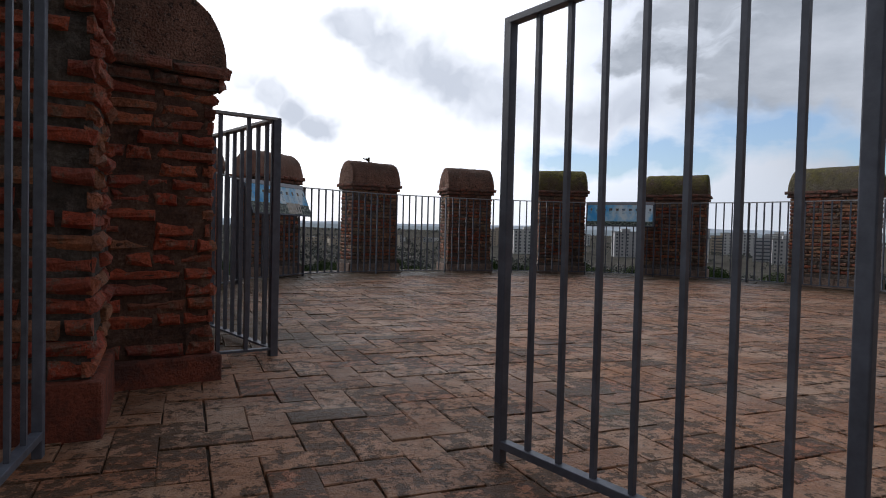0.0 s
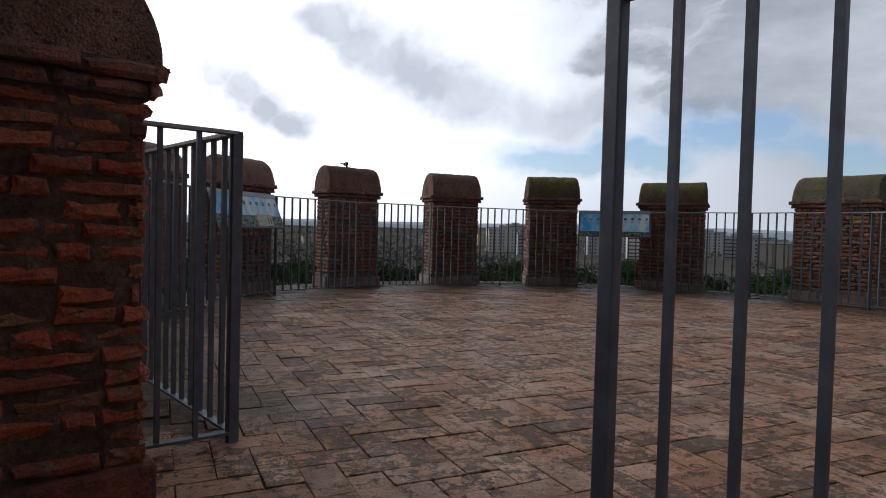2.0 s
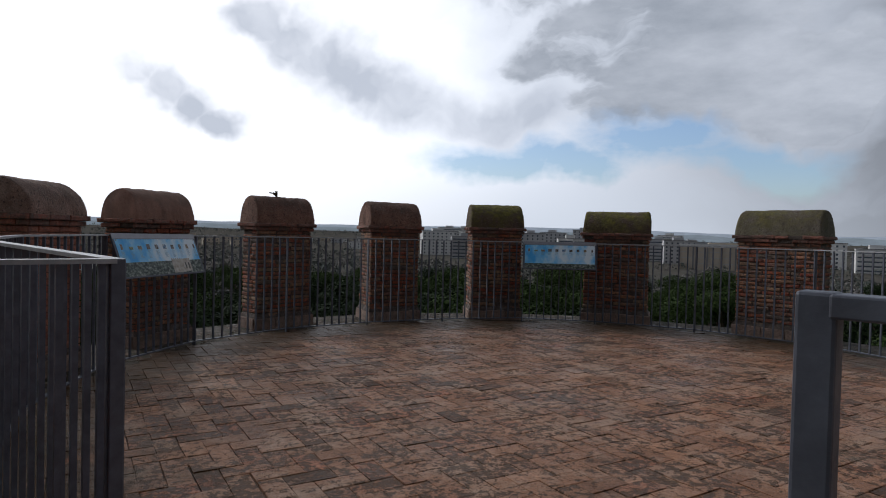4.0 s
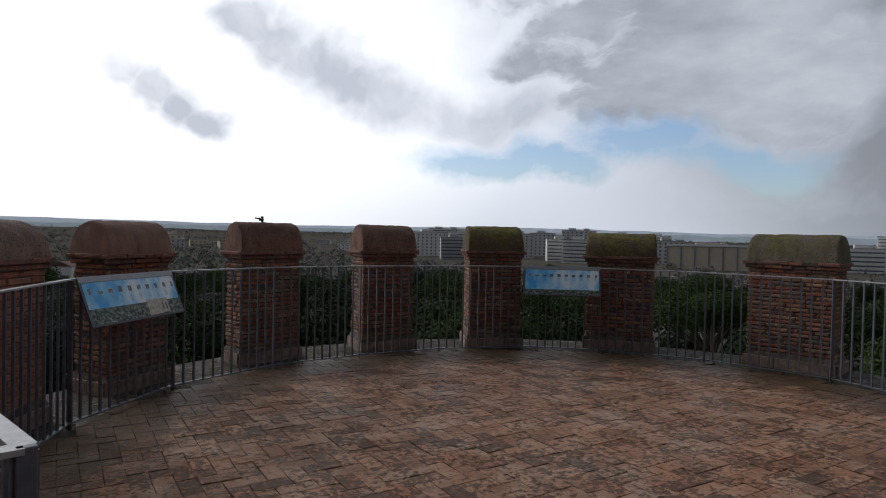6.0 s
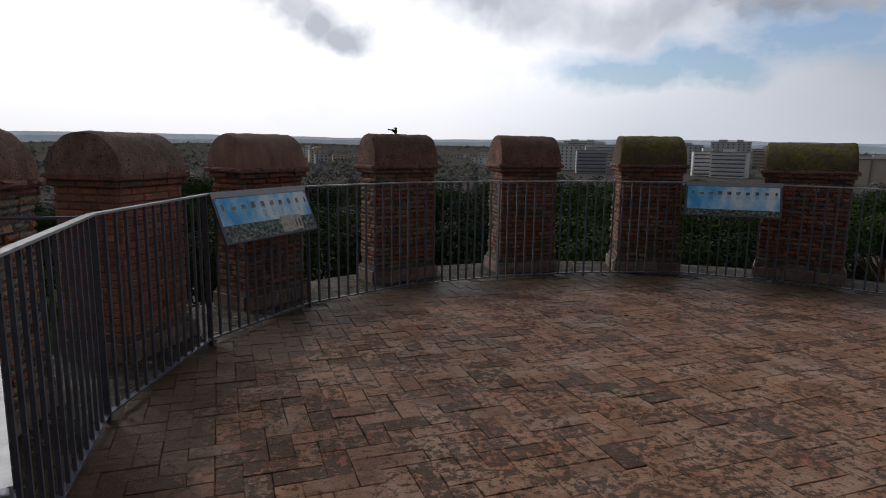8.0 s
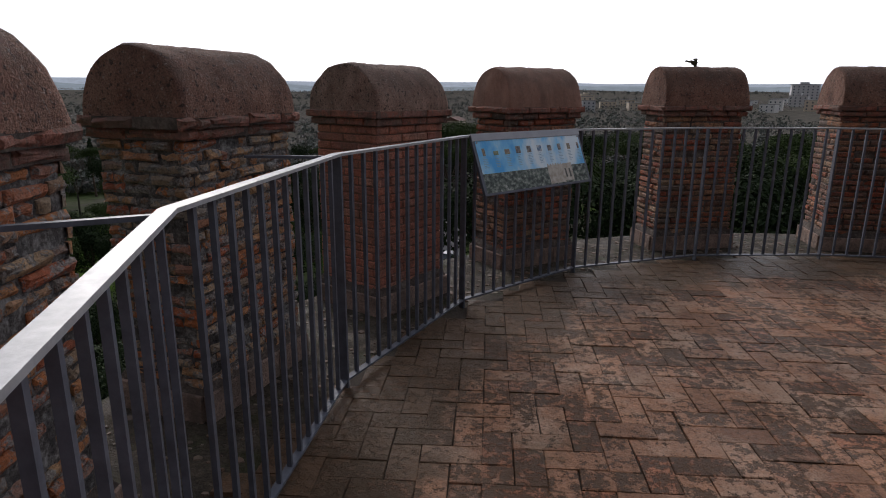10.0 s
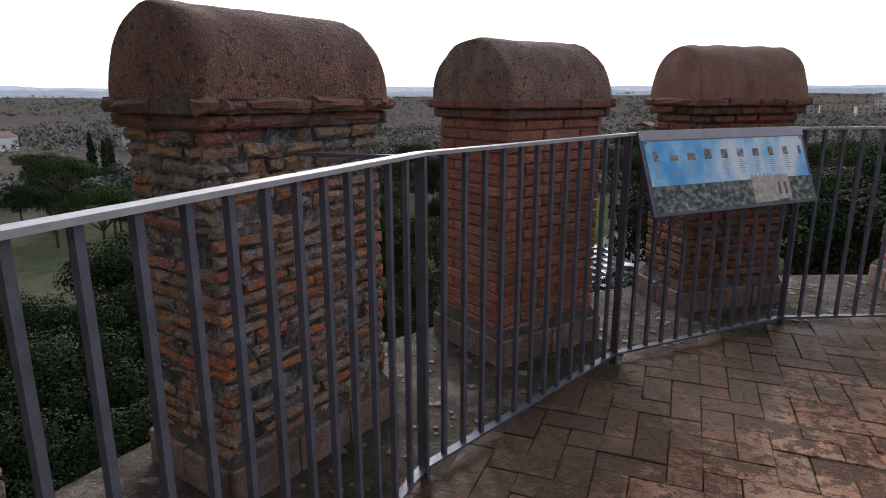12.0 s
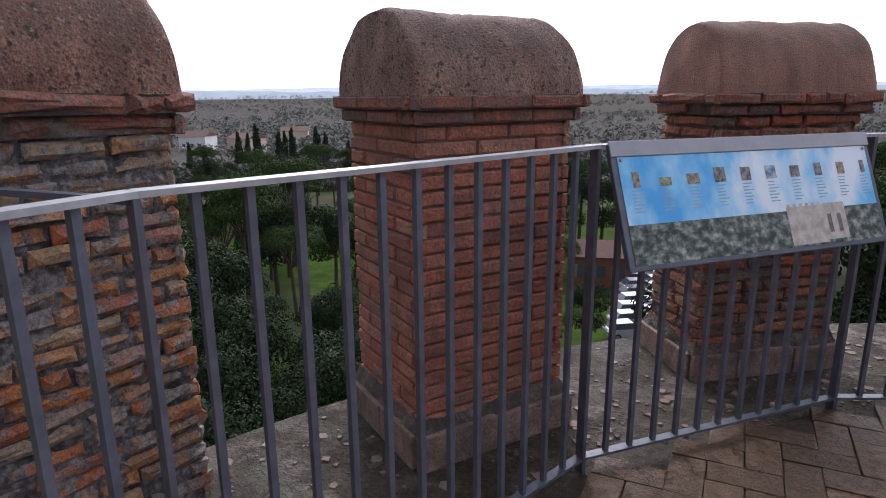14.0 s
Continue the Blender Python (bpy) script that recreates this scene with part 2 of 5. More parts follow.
mat_mortar = mortar_material("dark_mortar", [(0.34, (0.045, 0.035, 0.03)), (0.5, (0.11, 0.085, 0.07)), (0.62, (0.22, 0.18, 0.15)), (0.72, (0.32, 0.28, 0.24))])
mat_mortar_red = mortar_material("red_mortar", [(0.35, (0.14, 0.075, 0.055)), (0.6, (0.26, 0.15, 0.11))])
mat_mortar_gate = mortar_material("gate_mortar", [(0.36, (0.045, 0.026, 0.019)), (0.52, (0.13, 0.070, 0.048)), (0.64, (0.24, 0.15, 0.105)), (0.72, (0.34, 0.26, 0.20))])
mat_mortar_grey = mortar_material("lichen_mortar", [(0.40, (0.035, 0.032, 0.032)), (0.5, (0.12, 0.11, 0.105)), (0.57, (0.26, 0.25, 0.24)), (0.66, (0.46, 0.45, 0.43))])
mat_cap = cap_material("cap_render", (0.28, 0.12, 0.08), (0.58, 0.32, 0.225), 0.0)
mat_cap_pale = cap_material("cap_render_pale", (0.36, 0.19, 0.14), (0.72, 0.48, 0.37), 0.0)
mat_cap_smooth = cap_material("cap_render_smooth", (0.27, 0.135, 0.095), (0.46, 0.26, 0.19), 0.0, 0.25)
mat_cap_moss = cap_material("cap_render_mossy", (0.14, 0.09, 0.06), (0.26, 0.17, 0.12), 0.95)
mat_cap_grey = cap_material("cap_render_grey", (0.20, 0.17, 0.12), (0.36, 0.32, 0.25), 0.6)


def floor_material(name, joined=False):
    m, k, b = material(name)
    p = world_pos(k)
    if joined:
        r = k.add("ShaderNodeNewGeometry").outputs["Random Per Island"]
    else:
        r = k.add("ShaderNodeObjectInfo").outputs["Random"]
    base = k.ramp(r, [(0.0, (0.21, 0.098, 0.052)), (0.2, (0.40, 0.20, 0.112)), (0.4, (0.29, 0.138, 0.076)), (0.6, (0.46, 0.235, 0.135)), (0.75, (0.33, 0.162, 0.09)), (0.9, (0.44, 0.175, 0.092)), (1.0, (0.16, 0.076, 0.042))])
    base = k.mix(0.8, base, k.ramp(k.noise(p, 26.0, 6, 0.72), [(0.3, 0.6), (0.7, 1.35)]), "MULTIPLY")
    pale = k.ramp(k.noise(k.vec("ADD", p, (5.0, 1.0, 0.0)), 2.2, 6, 0.7), [(0.48, 0.0), (0.62, 1.0)])
    col = k.mix(k.math("MULTIPLY", pale, 0.6), base, (0.50, 0.345, 0.245))
    col = k.mix(0.75, col, k.ramp(k.noise(p, 95.0, 5, 0.75), [(0.34, 0.55), (0.5, 1.0), (0.66, 1.25)]), "MULTIPLY")
    shape = k.math("ADD", k.math("MULTIPLY", k.noise(p, 19.0, 7, 0.76), 0.82), k.math("MULTIPLY", k.noise(p, 3.2, 5, 0.65), 0.22))
    shape = k.math("ADD", shape, k.math("MULTIPLY", k.math("SUBTRACT", r, 0.5), 0.10))
    crust = k.ramp(shape, [(0.528, 0.0), (0.545, 0.9), (0.60, 1.0)])
    mud = k.ramp(k.noise(p, 40.0, 5, 0.7), [(0.35, (0.045, 0.024, 0.012)), (0.65, (0.105, 0.058, 0.030))])
    col = k.mix(k.math("MULTIPLY", crust, 0.9), col, mud)
    pits = k.ramp(k.noise(p, 58.0, 3, 0.5), [(0.30, 1.0), (0.36, 0.0)])
    col = k.mix(k.math("MULTIPLY", pits, 0.8), col, (0.04, 0.026, 0.016))
    rim = k.math("DIVIDE", k.math("SUBTRACT", k.vec("LENGTH", k.vec("SUBTRACT", p, (3.65, 5.01, 0.0))), 2.7), 0.9, True)
    landing = k.math("DIVIDE", k.math("SUBTRACT", k.vec("DOT_PRODUCT", p, (0.0, 1.0, 0.0)), 2.6), 0.9, True)
    rim = k.math("MULTIPLY", rim, landing)
    soil = k.ramp(k.math("ADD", k.math("MULTIPLY", rim, 0.42), k.noise(p, 2.6, 6, 0.7)), [(0.60, 0.0), (0.82, 0.85)])
    col = k.mix(soil, col, (0.072, 0.044, 0.023))
    mossy = k.ramp(k.noise(k.vec("ADD", p, (11.0, 3.0, 0.0)), 1.3, 5, 0.7), [(0.6, 0.0), (0.72, 1.0)])
    col = k.mix(k.math("MULTIPLY", mossy, 0.35), col, (0.10, 0.105, 0.055))
    k.put(b.inputs["Base Color"], col)
    wet = k.ramp(k.noise(k.vec("ADD", p, (4.0, 9.0, 0.0)), 1.7, 6, 0.7), [(0.38, 0.38), (0.62, 0.78)])
    k.put(b.inputs["Roughness"], k.mix(0.35, wet, k.ramp(k.noise(p, 40.0, 4, 0.7), [(0.3, 0.25), (0.7, 0.7)])))
    b.inputs["Specular IOR Level"].default_value = 0.22
    relief(k, b, k.math("ADD", k.math("MULTIPLY", crust, -0.9), k.math("ADD", k.noise(p, 120.0, 5, 0.7), k.math("MULTIPLY", k.noise(p, 24.0, 5, 0.65), 2.0))), 0.8, 0.006)
    return m


mat_tile = floor_material("floor_brick")
mat_tile_joined = floor_material("floor_brick_far", True)


def simple(name, colour, rough=0.6, metal=0.0, vary=0.25, scale=12.0, bump=0.2, colour2=None):
    m, k, b = material(name)
    p = world_pos(k)
    other = colour2 or tuple(c * (1 - vary) for c in colour)
    k.put(b.inputs["Base Color"], k.ramp(k.noise(p, scale, 6, 0.65), [(0.3, other), (0.7, colour)]))
    k.put(b.inputs["Roughness"], k.ramp(k.noise(p, scale * 3, 4, 0.6), [(0.3, min(1, rough * 0.8)), (0.7, min(1, rough * 1.15))]))
    b.inputs["Metallic"].default_value = metal
    if bump:
        relief(k, b, k.noise(p, scale * 8, 5, 0.7), bump, 0.01)
    return m


mat_joint = simple("floor_joint", (0.055, 0.036, 0.022), 0.9, vary=0.5, scale=20, bump=0.6)


def ledge_material():
    """Damp cement: dark moss stains, pale scoured patches and grit."""
    m, k, b = material("ledge_cement")
    p = world_pos(k)
    c = k.ramp(k.noise(p, 7.0, 7, 0.7), [(0.30, (0.022, 0.019, 0.013)), (0.50, (0.055, 0.043, 0.031)), (0.72, (0.11, 0.088, 0.066))])
    scoured = k.ramp(k.noise(k.vec("ADD", p, (3.0, 8.0, 0.0)), 3.1, 6, 0.75), [(0.54, 0.0), (0.62, 1.0)])
    c = k.mix(k.math("MULTIPLY", scoured, 0.6), c, (0.21, 0.175, 0.14))
    moss = k.ramp(k.noise(k.vec("ADD", p, (9.0, 2.0, 0.0)), 5.0, 6, 0.7), [(0.52, 0.0), (0.64, 0.8)])
    c = k.mix(moss, c, (0.045, 0.048, 0.020))
    c = k.mix(0.8, c, k.ramp(k.noise(p, 70.0, 5, 0.75), [(0.34, 0.4), (0.5, 1.0), (0.68, 1.5)]), "MULTIPLY")
    k.put(b.inputs["Base Color"], c)
    k.put(b.inputs["Roughness"], k.ramp(k.noise(p, 4.0, 5, 0.7), [(0.35, 0.6), (0.6, 0.95)]))
    b.inputs["Specular IOR Level"].default_value = 0.2
    relief(k, b, k.math("ADD", k.noise(p, 60.0, 5, 0.7), k.math("MULTIPLY", k.noise(p, 14.0, 5, 0.7), 2.0)), 0.9, 0.012)
    return m


mat_ledge = ledge_material()
mat_metal = simple("galvanised_paint", (0.145, 0.157, 0.195), 0.5, 0.2, vary=0.45, scale=16, bump=0.08)
# paler metal than galvanised_paint, for top rails and small fittings
mat_metal_top = simple("pale_rail_top", (0.46, 0.47, 0.48), 0.5, 0.25, vary=0.3, scale=22, bump=0.08)
mat_stone = simple("tower_masonry", (0.30, 0.20, 0.14), 0.9, vary=0.5, scale=4, bump=0.7)
mat_step = simple("step_stone", (0.26, 0.20, 0.16), 0.8, vary=0.4, scale=8, bump=0.4)

# ---- mesh helpers ----


def mesh_of(bm, name):
    me = bpy.data.meshes.new(name)
    bm.to_mesh(me)
    bm.free()
    return me


def part(name, bm, mat, parent=None, label="", kind="", m=None):
    """One mesh object from a bmesh (or a mesh), under a thing or a part."""
    me = bm if isinstance(bm, bpy.types.Mesh) else mesh_of(bm, name)
    if mat is not None and not me.materials:
        me.materials.append(mat)
    ob = new(name, me)
    if parent is not None:
        ob.parent = parent
    if m is not None:
        ob.matrix_local = m
    if label or kind:
        tagged(ob, label=label, kind=kind)
    return ob


def box(bm, x0, x1, y0, y1, z0, z1, bevel=0.0, m=None):
    g = bmesh.ops.create_cube(bm, size=1.0)
    vs = g["verts"]
    bmesh.ops.scale(bm, vec=(x1 - x0, y1 - y0, z1 - z0), verts=vs)
    bmesh.ops.translate(bm, vec=((x0 + x1) / 2, (y0 + y1) / 2, (z0 + z1) / 2), verts=vs)
    if bevel:
        es = list({e for v in vs for e in v.link_edges})
        r = bmesh.ops.bevel(bm, geom=es, offset=bevel, segments=2, affect="EDGES", profile=0.5)
        vs = list({v for f in r["faces"] for v in f.verts} | {v for v in vs if v.is_valid})
    if m is not None:
        bmesh.ops.transform(bm, matrix=m, verts=vs)
    return vs


def boxed(x0, x1, y0, y1, z0, z1, bevel=0.0):
    bm = bmesh.new()
    box(bm, x0, x1, y0, y1, z0, z1, bevel)
    return bm


def bar(bm, a, b, width, depth, up=(0, 0, 1)):
    """A straight bar of rectangular section from a to b; width lies across, depth along up."""
    a, b = Vector(a), Vector(b)
    d = (b - a)
    n = d.normalized()
    u = Vector(up)
    s = n.cross(u).normalized()
    u = s.cross(n).normalized()
    vs = []
    for p in (a, b):
        for i, j in ((-1, -1), (1, -1), (1, 1), (-1, 1)):
            vs.append(bm.verts.new(p + s * (i * width / 2) + u * (j * depth / 2)))
    for f in ((3, 2, 1, 0), (4, 5, 6, 7), (0, 1, 5, 4), (1, 2, 6, 5), (2, 3, 7, 6), (3, 0, 4, 7)):
        bm.faces.new([vs[i] for i in f])
    return bm


RNG = random.Random(7)


def brick_mesh(name, mat, length, height, depth, wobble, chamfer):
    """A worn brick whose face looks to -y and whose back lies at y = depth."""
    def j():
        return RNG.uniform(-wobble, wobble)
    bm = bmesh.new()
    rings = []
    for y, ins in ((depth, 0.0), (chamfer, 0.0), (0.0, chamfer)):
        ring = []
        for sx, sz in ((-1, 0), (0, 0), (1, 0), (1, 1), (0, 1), (-1, 1)):
            x = sx * (length / 2 - (ins if sx else 0)) + (j() if y < depth else 0)
            z = (ins if sz == 0 else height - ins) + (j() if y < depth else 0)
            ring.append(bm.verts.new((x, y + (j() if y == 0.0 else 0), z)))
        rings.append(ring)
    for a, b in zip(rings, rings[1:]):
        for i in range(6):
            n = (i + 1) % 6
            bm.faces.new((a[i], a[n], b[n], b[i]))
    r = rings[-1]
    bm.faces.new((r[0], r[1], r[4], r[5]))
    bm.faces.new((r[1], r[2], r[3], r[4]))
    bmesh.ops.recalc_face_normals(bm, faces=bm.faces)
    me = mesh_of(bm, name)
    me.materials.append(mat)
    return me


POOLS = {}


def pool(mat, style, height):
    key = (mat.name, style, round(height, 4))
    if key not in POOLS:
        wobble, chamfer, lengths = {"neat": (0.0015, 0.005, (0.115, 0.235, 0.26)), "worn": (0.004, 0.009, (0.09, 0.15, 0.21, 0.26)),
                                    "rugged": (0.0075, 0.013, (0.08, 0.14, 0.2, 0.25)), "ruin": (0.0065, 0.012, (0.055, 0.085, 0.12, 0.17, 0.2))}[style]
        POOLS[key] = [(L, [brick_mesh("brick", mat, L, height, 0.03, wobble, chamfer) for _ in range(4)]) for L in lengths]
    return POOLS[key]


def brick_face(owner, mat, style, width, z0, z1, course, place, joint, jut=0.012):
    """Courses of bricks on one upright face of a thing. place: pose of the face's middle at z 0, looking to -y."""
    rows = max(1, round((z1 - z0) / course))
    step = (z1 - z0) / rows
    for i in range(rows):
        x = -width / 2
        choices = pool(mat, style, round(step - joint, 3))
        if i % 2 and style == "neat":
            lengths = [0.115]
        else:
            lengths = []
        while x < width / 2 - 0.03:
            left = width / 2 - x
            L, meshes = RNG.choice(choices) if not lengths else choices[0]
            if style == "neat" and not lengths:
                L, meshes = choices[1]
            lengths = []
            s = 1.0
            if x + L > width / 2 - 0.05:
                s = (left - joint * 0.3) / L
                if s > 1.5:
                    continue
            if style in ("ruin", "rugged") and RNG.random() < 0.12 or style == "worn" and RNG.random() < 0.04:
                x += L * s + joint
                continue
            ob = new("brick", RNG.choice(meshes))
            ob.parent = owner
            wob = 0.0 if style == "neat" else 1.0
            out = RNG.uniform(0.3, 1.0) * jut
            m = place @ pose(x + L * s / 2, -out, z0 + i * step + joint / 2 + wob * RNG.uniform(-0.003, 0.003), 0, wob * RNG.uniform(-2.6, 2.6), wob * RNG.uniform(-3.5, 3.5))
            ob.matrix_local = m @ Matrix.Diagonal((s, 1, 1, 1))
            x += L * s + joint


# ---- terrace ----
CX, CY = 3.65, 5.01
OUT_R = 4.86


def ring(angle, r, z=0.0):
    a = radians(angle)
    return Vector((CX + r * math.cos(a), CY + r * math.sin(a), z))


def terrace():
    bm = bmesh.new()
    pts = [(0.96, 1.00)]
    pts += [tuple(ring(a, OUT_R).xy) for a in np.linspace(237.5, 562.0, 80)]
    pts += [(-0.90, 3.1), (-0.90, 1.00)]
    vs = [bm.verts.new((x, y, -0.025)) for x, y in pts]
    f = bm.faces.new(vs)
    r = bmesh.ops.extrude_face_region(bm, geom=[f])
    bmesh.ops.translate(bm, vec=(0, 0, -0.5), verts=[g for g in r["geom"] if isinstance(g, bmesh.types.BMVert)])
    bmesh.ops.recalc_face_normals(bm, faces=bm.faces)
    floor = part("floor", bm, mat_joint)
    tagged(floor, "herringbone terrace floor of worn damp terracotta bricks", "floor", kind="structure")
    bm = bmesh.new()
    inner = [(0.96, 1.01)] + [tuple(ring(a, 3.88).xy) for a in np.linspace(237.5, 562.0, 80)] + [(-0.88, 3.1), (-0.88, 1.01)]
    f = bm.faces.new([bm.verts.new((x, y, -0.011)) for x, y in inner])
    f.normal_update()
    if f.normal.z < 0:
        f.normal_flip()
    part("joint_bed", bm, mat_joint, floor)
    # drum of the tower
    bm = bmesh.new()
    bmesh.ops.create_cone(bm, cap_ends=True, segments=96, radius1=OUT_R - 0.06, radius2=OUT_R - 0.08, depth=19.4, matrix=pose(CX, CY, -0.53 - 9.7))
    tagged(part("wall_tower", bm, mat_stone), "round brick tower drum under the terrace", "wall", kind="structure")
    # pale ledge outside the railing
    bm = bmesh.new()
    for i in range(120):
        a, b = -15 + 212 * i / 120, -15 + 212 * (i + 1) / 120
        vs = [bm.verts.new(ring(q, r, z)) for q, r, z in ((a, 3.80, -0.022), (b, 3.80, -0.022), (b, OUT_R, -0.018), (a, OUT_R, -0.018))]
        bm.faces.new(vs)
        low = [bm.verts.new(ring(q, OUT_R, -0.12)) for q in (a, b)]
        bm.faces.new((vs[3], vs[2], low[1], low[0]))
    bmesh.ops.remove_doubles(bm, verts=bm.verts, dist=0.001)
    bmesh.ops.recalc_face_normals(bm, faces=bm.faces)
    tagged(part("ledge", bm, mat_ledge), "pale weathered stone ledge between the merlons", "ledge", kind="structure")
    # stairs that rise to the terrace
    for i in range(6):
        top = -0.17 * (i + 1)
        y1 = 1.00 - 0.28 * i
        y0 = y1 - (0.28 if i < 5 else 2.2)
        st = part("stair_step", boxed(0.032, 0.948, y0, y1 - 0.002, -3.0, top, 0.008), mat_step)
        tagged(st, "worn stone stair step below the terrace", "step", kind="structure")
    for x0, x1, nm in ((-0.90, 0.03, "wall_stair_west"), (0.95, 2.4, "wall_stair_east")):
        tagged(part(nm, boxed(x0, x1, -2.4, 0.998, -19.9, -0.03), mat_stone), "plain masonry wall beside the stairs", "wall", kind="structure")
    tagged(part("wall_stair_south", boxed(-0.90, 2.4, -2.9, -2.402, -19.9, 1.3), mat_stone), "plain masonry wall behind the stairs", "wall", kind="structure")
    tagged(part("wall_stair_base", boxed(0.032, 0.948, -2.4, 0.998, -19.9, -3.002), mat_stone), "masonry under the stairs", "wall", kind="structure")
    # plain parapet closing the far side of the ring
    bm = bmesh.new()
    arc = np.linspace(-18, -112, 60)
    rings4 = []
    for a in arc:
        rings4.append([bm.verts.new(ring(a, r, z)) for r, z in ((4.3, -0.02), (4.3, 1.1), (4.8, 1.1), (4.8, -0.02))])
    for p, q in zip(rings4, rings4[1:]):
        for i in range(3):
            bm.faces.new((p[i], p[i + 1], q[i + 1], q[i]))
    bm.faces.new(rings4[0])
    bm.faces.new(rings4[-1])
    bmesh.ops.recalc_face_normals(bm, faces=bm.faces)
    tagged(part("wall_parapet", bm, mat_stone), "plain brick parapet wall round the terrace", "wall", kind="structure")
    return floor


floor = terrace()

# ---- merlons ----


def barrel_cap(w, d, z0, rise, seed, lean=0.045):
    """Half-round masonry cap, its axis along x, ends leaning in and softened."""
    bm = bmesh.new()
    nx, na = 26, 22
    rnd = random.Random(seed)
    off = Vector((rnd.uniform(0, 50), rnd.uniform(0, 50), 0))
    grid = []
    for i in range(nx + 1):
        u = -1 + 2 * i / nx
        row = []
        for jn in range(na + 1):
            a = math.pi * jn / na
            ny, nz = -math.cos(a), math.sin(a) ** 0.92
            shrink = 1.0
            over = max(0.0, abs(u) - 0.90) / 0.10
            shrink = 1.0 - 0.03 * over ** 2
            x = u * (w / 2) * (1 - lean * nz * abs(u) ** 6)
            p = Vector((x, ny * d / 2 * shrink, z0 + nz * rise * shrink))
            nrm = Vector((0, ny, nz))
            p += nrm * 0.010 * noise.noise(p * 9 + off) + nrm * 0.004 * noise.noise(p * 34 + off)
            row.append(bm.verts.new(p))
        grid.append(row)
    for a, b in zip(grid, grid[1:]):
        for jn in range(na):
            bm.faces.new((a[jn], b[jn], b[jn + 1], a[jn + 1]))
    for row, flip in ((grid[0], False), (grid[-1], True)):
        cx = sum((v.co for v in row), Vector()) / len(row)
        c = bm.verts.new(cx + Vector((-0.012 if not flip else 0.012, 0, 0)))
        for a, b in zip(row, row[1:]):
            bm.faces.new((c, b, a) if not flip else (c, a, b))
        bm.faces.new((c, row[0], row[-1]) if not flip else (c, row[-1], row[0]))
    bmesh.ops.recalc_face_normals(bm, faces=bm.faces)
    ends = {c for c in bm.verts if len(c.link_edges) > 12}
    for f in bm.faces:
        f.smooth = not any(v in ends for v in f.verts)
    return bm


def rough_core(w, d, h, amount, seed):
    """The mortar body of a merlon, its faces uneven."""
    bm = bmesh.new()
    off = Vector((seed * 3.7, seed * 1.3, 0))
    nx, ny, nz = max(2, int(w / 0.028)), max(2, int(d / 0.028)), int(h / 0.028)

    def face(u, v, o, nu, nv):
        rows = []
        n = u.cross(v).normalized()
        for j in range(nv + 1):
            row = []
            for i in range(nu + 1):
                p = o + u * (i / nu) + v * (j / nv)
                edge = 0.0 if i in (0, nu) or j in (0, nv) else 1.0
                q = p + n * edge * amount * (noise.noise(p * 21 + off) + 0.6 * noise.noise(p * 55 + off))
                row.append(bm.verts.new(q))
            rows.append(row)
        for a, b in zip(rows, rows[1:]):
            for i in range(nu):
                bm.faces.new((a[i], a[i + 1], b[i + 1], b[i]))
    X, Y, Z = Vector((w, 0, 0)), Vector((0, d, 0)), Vector((0, 0, h + 0.02))
    o = Vector((-w / 2, -d / 2, -0.02))
    face(X, Z, o, nx, nz)
    face(Y, Z, o + X, ny, nz)
    face(-X, Z, o + X + Y, 2, 2)
    face(-Y, Z, o + Y, ny, nz)
    face(X, Y, o + Z, 2, 2)
    bmesh.ops.remove_doubles(bm, verts=bm.verts, dist=0.0005)
    return bm


def plinth_slabs(owner, w, d, h, seed):
    """A foot of cement slabs set round the merlon, with a dark mortar fillet above them."""
    rnd = random.Random(seed * 7 + 1)
    part("plinth_bed", boxed(-w / 2 - 0.012, w / 2 + 0.012, -0.012, d + 0.012, -0.03, h - 0.012), mat_mortar, owner)
    bm = bmesh.new()
    rows = []
    for z, o in ((h - 0.014, 0.024), (h + 0.012, 0.013), (h + 0.045, -0.004)):
        row = []
        for (ax, ay), (bx, by) in zip(((-1, -1), (1, -1), (1, 1), (-1, 1)), ((1, -1), (1, 1), (-1, 1), (-1, -1))):
            for i in range(14):
                f = i / 14
                x, y = (ax + (bx - ax) * f) * (w / 2 + o), d / 2 + (ay + (by - ay) * f) * (d / 2 + o)
                k = 0.008 * noise.noise(Vector((x * 17 + seed, y * 17, z * 20)))
                row.append(bm.verts.new((x + ax * k, y + ay * k, z + k)))
        rows.append(row)
    n = len(rows[0])
    for p, q in zip(rows, rows[1:]):
        for i in range(n):
            bm.faces.new((p[i], p[(i + 1) % n], q[(i + 1) % n], q[i]))
    part("mortar_fillet", bm, mat_mortar, owner)

    def run(length, place, n):
        cuts = [-length / 2] + sorted(-length / 2 + length * ((i + 1) / n + rnd.uniform(-0.12, 0.12) / n) for i in range(n - 1)) + [length / 2]
        for u, v in zip(cuts, cuts[1:]):
            top = h - 0.012 + rnd.uniform(-0.006, 0.006)
            part("plinth_slab", boxed(u + 0.003, v - 0.003, -0.018, 0.018, -0.03, top, 0.006), mat_plinth, owner, m=place @ pose(0, 0, 0, rnd.uniform(-1, 1), 0, rnd.uniform(-0.6, 0.6)))
    run(w + 0.06, pose(0, -0.022, 0), 3 if w > 0.7 else 2)
    run(d + 0.02, pose(-w / 2 - 0.022, d / 2 + 0.01, 0, 0, 0, -90), 2)
    run(d + 0.02, pose(w / 2 + 0.022, d / 2 + 0.01, 0, 0, 0, 90), 2)


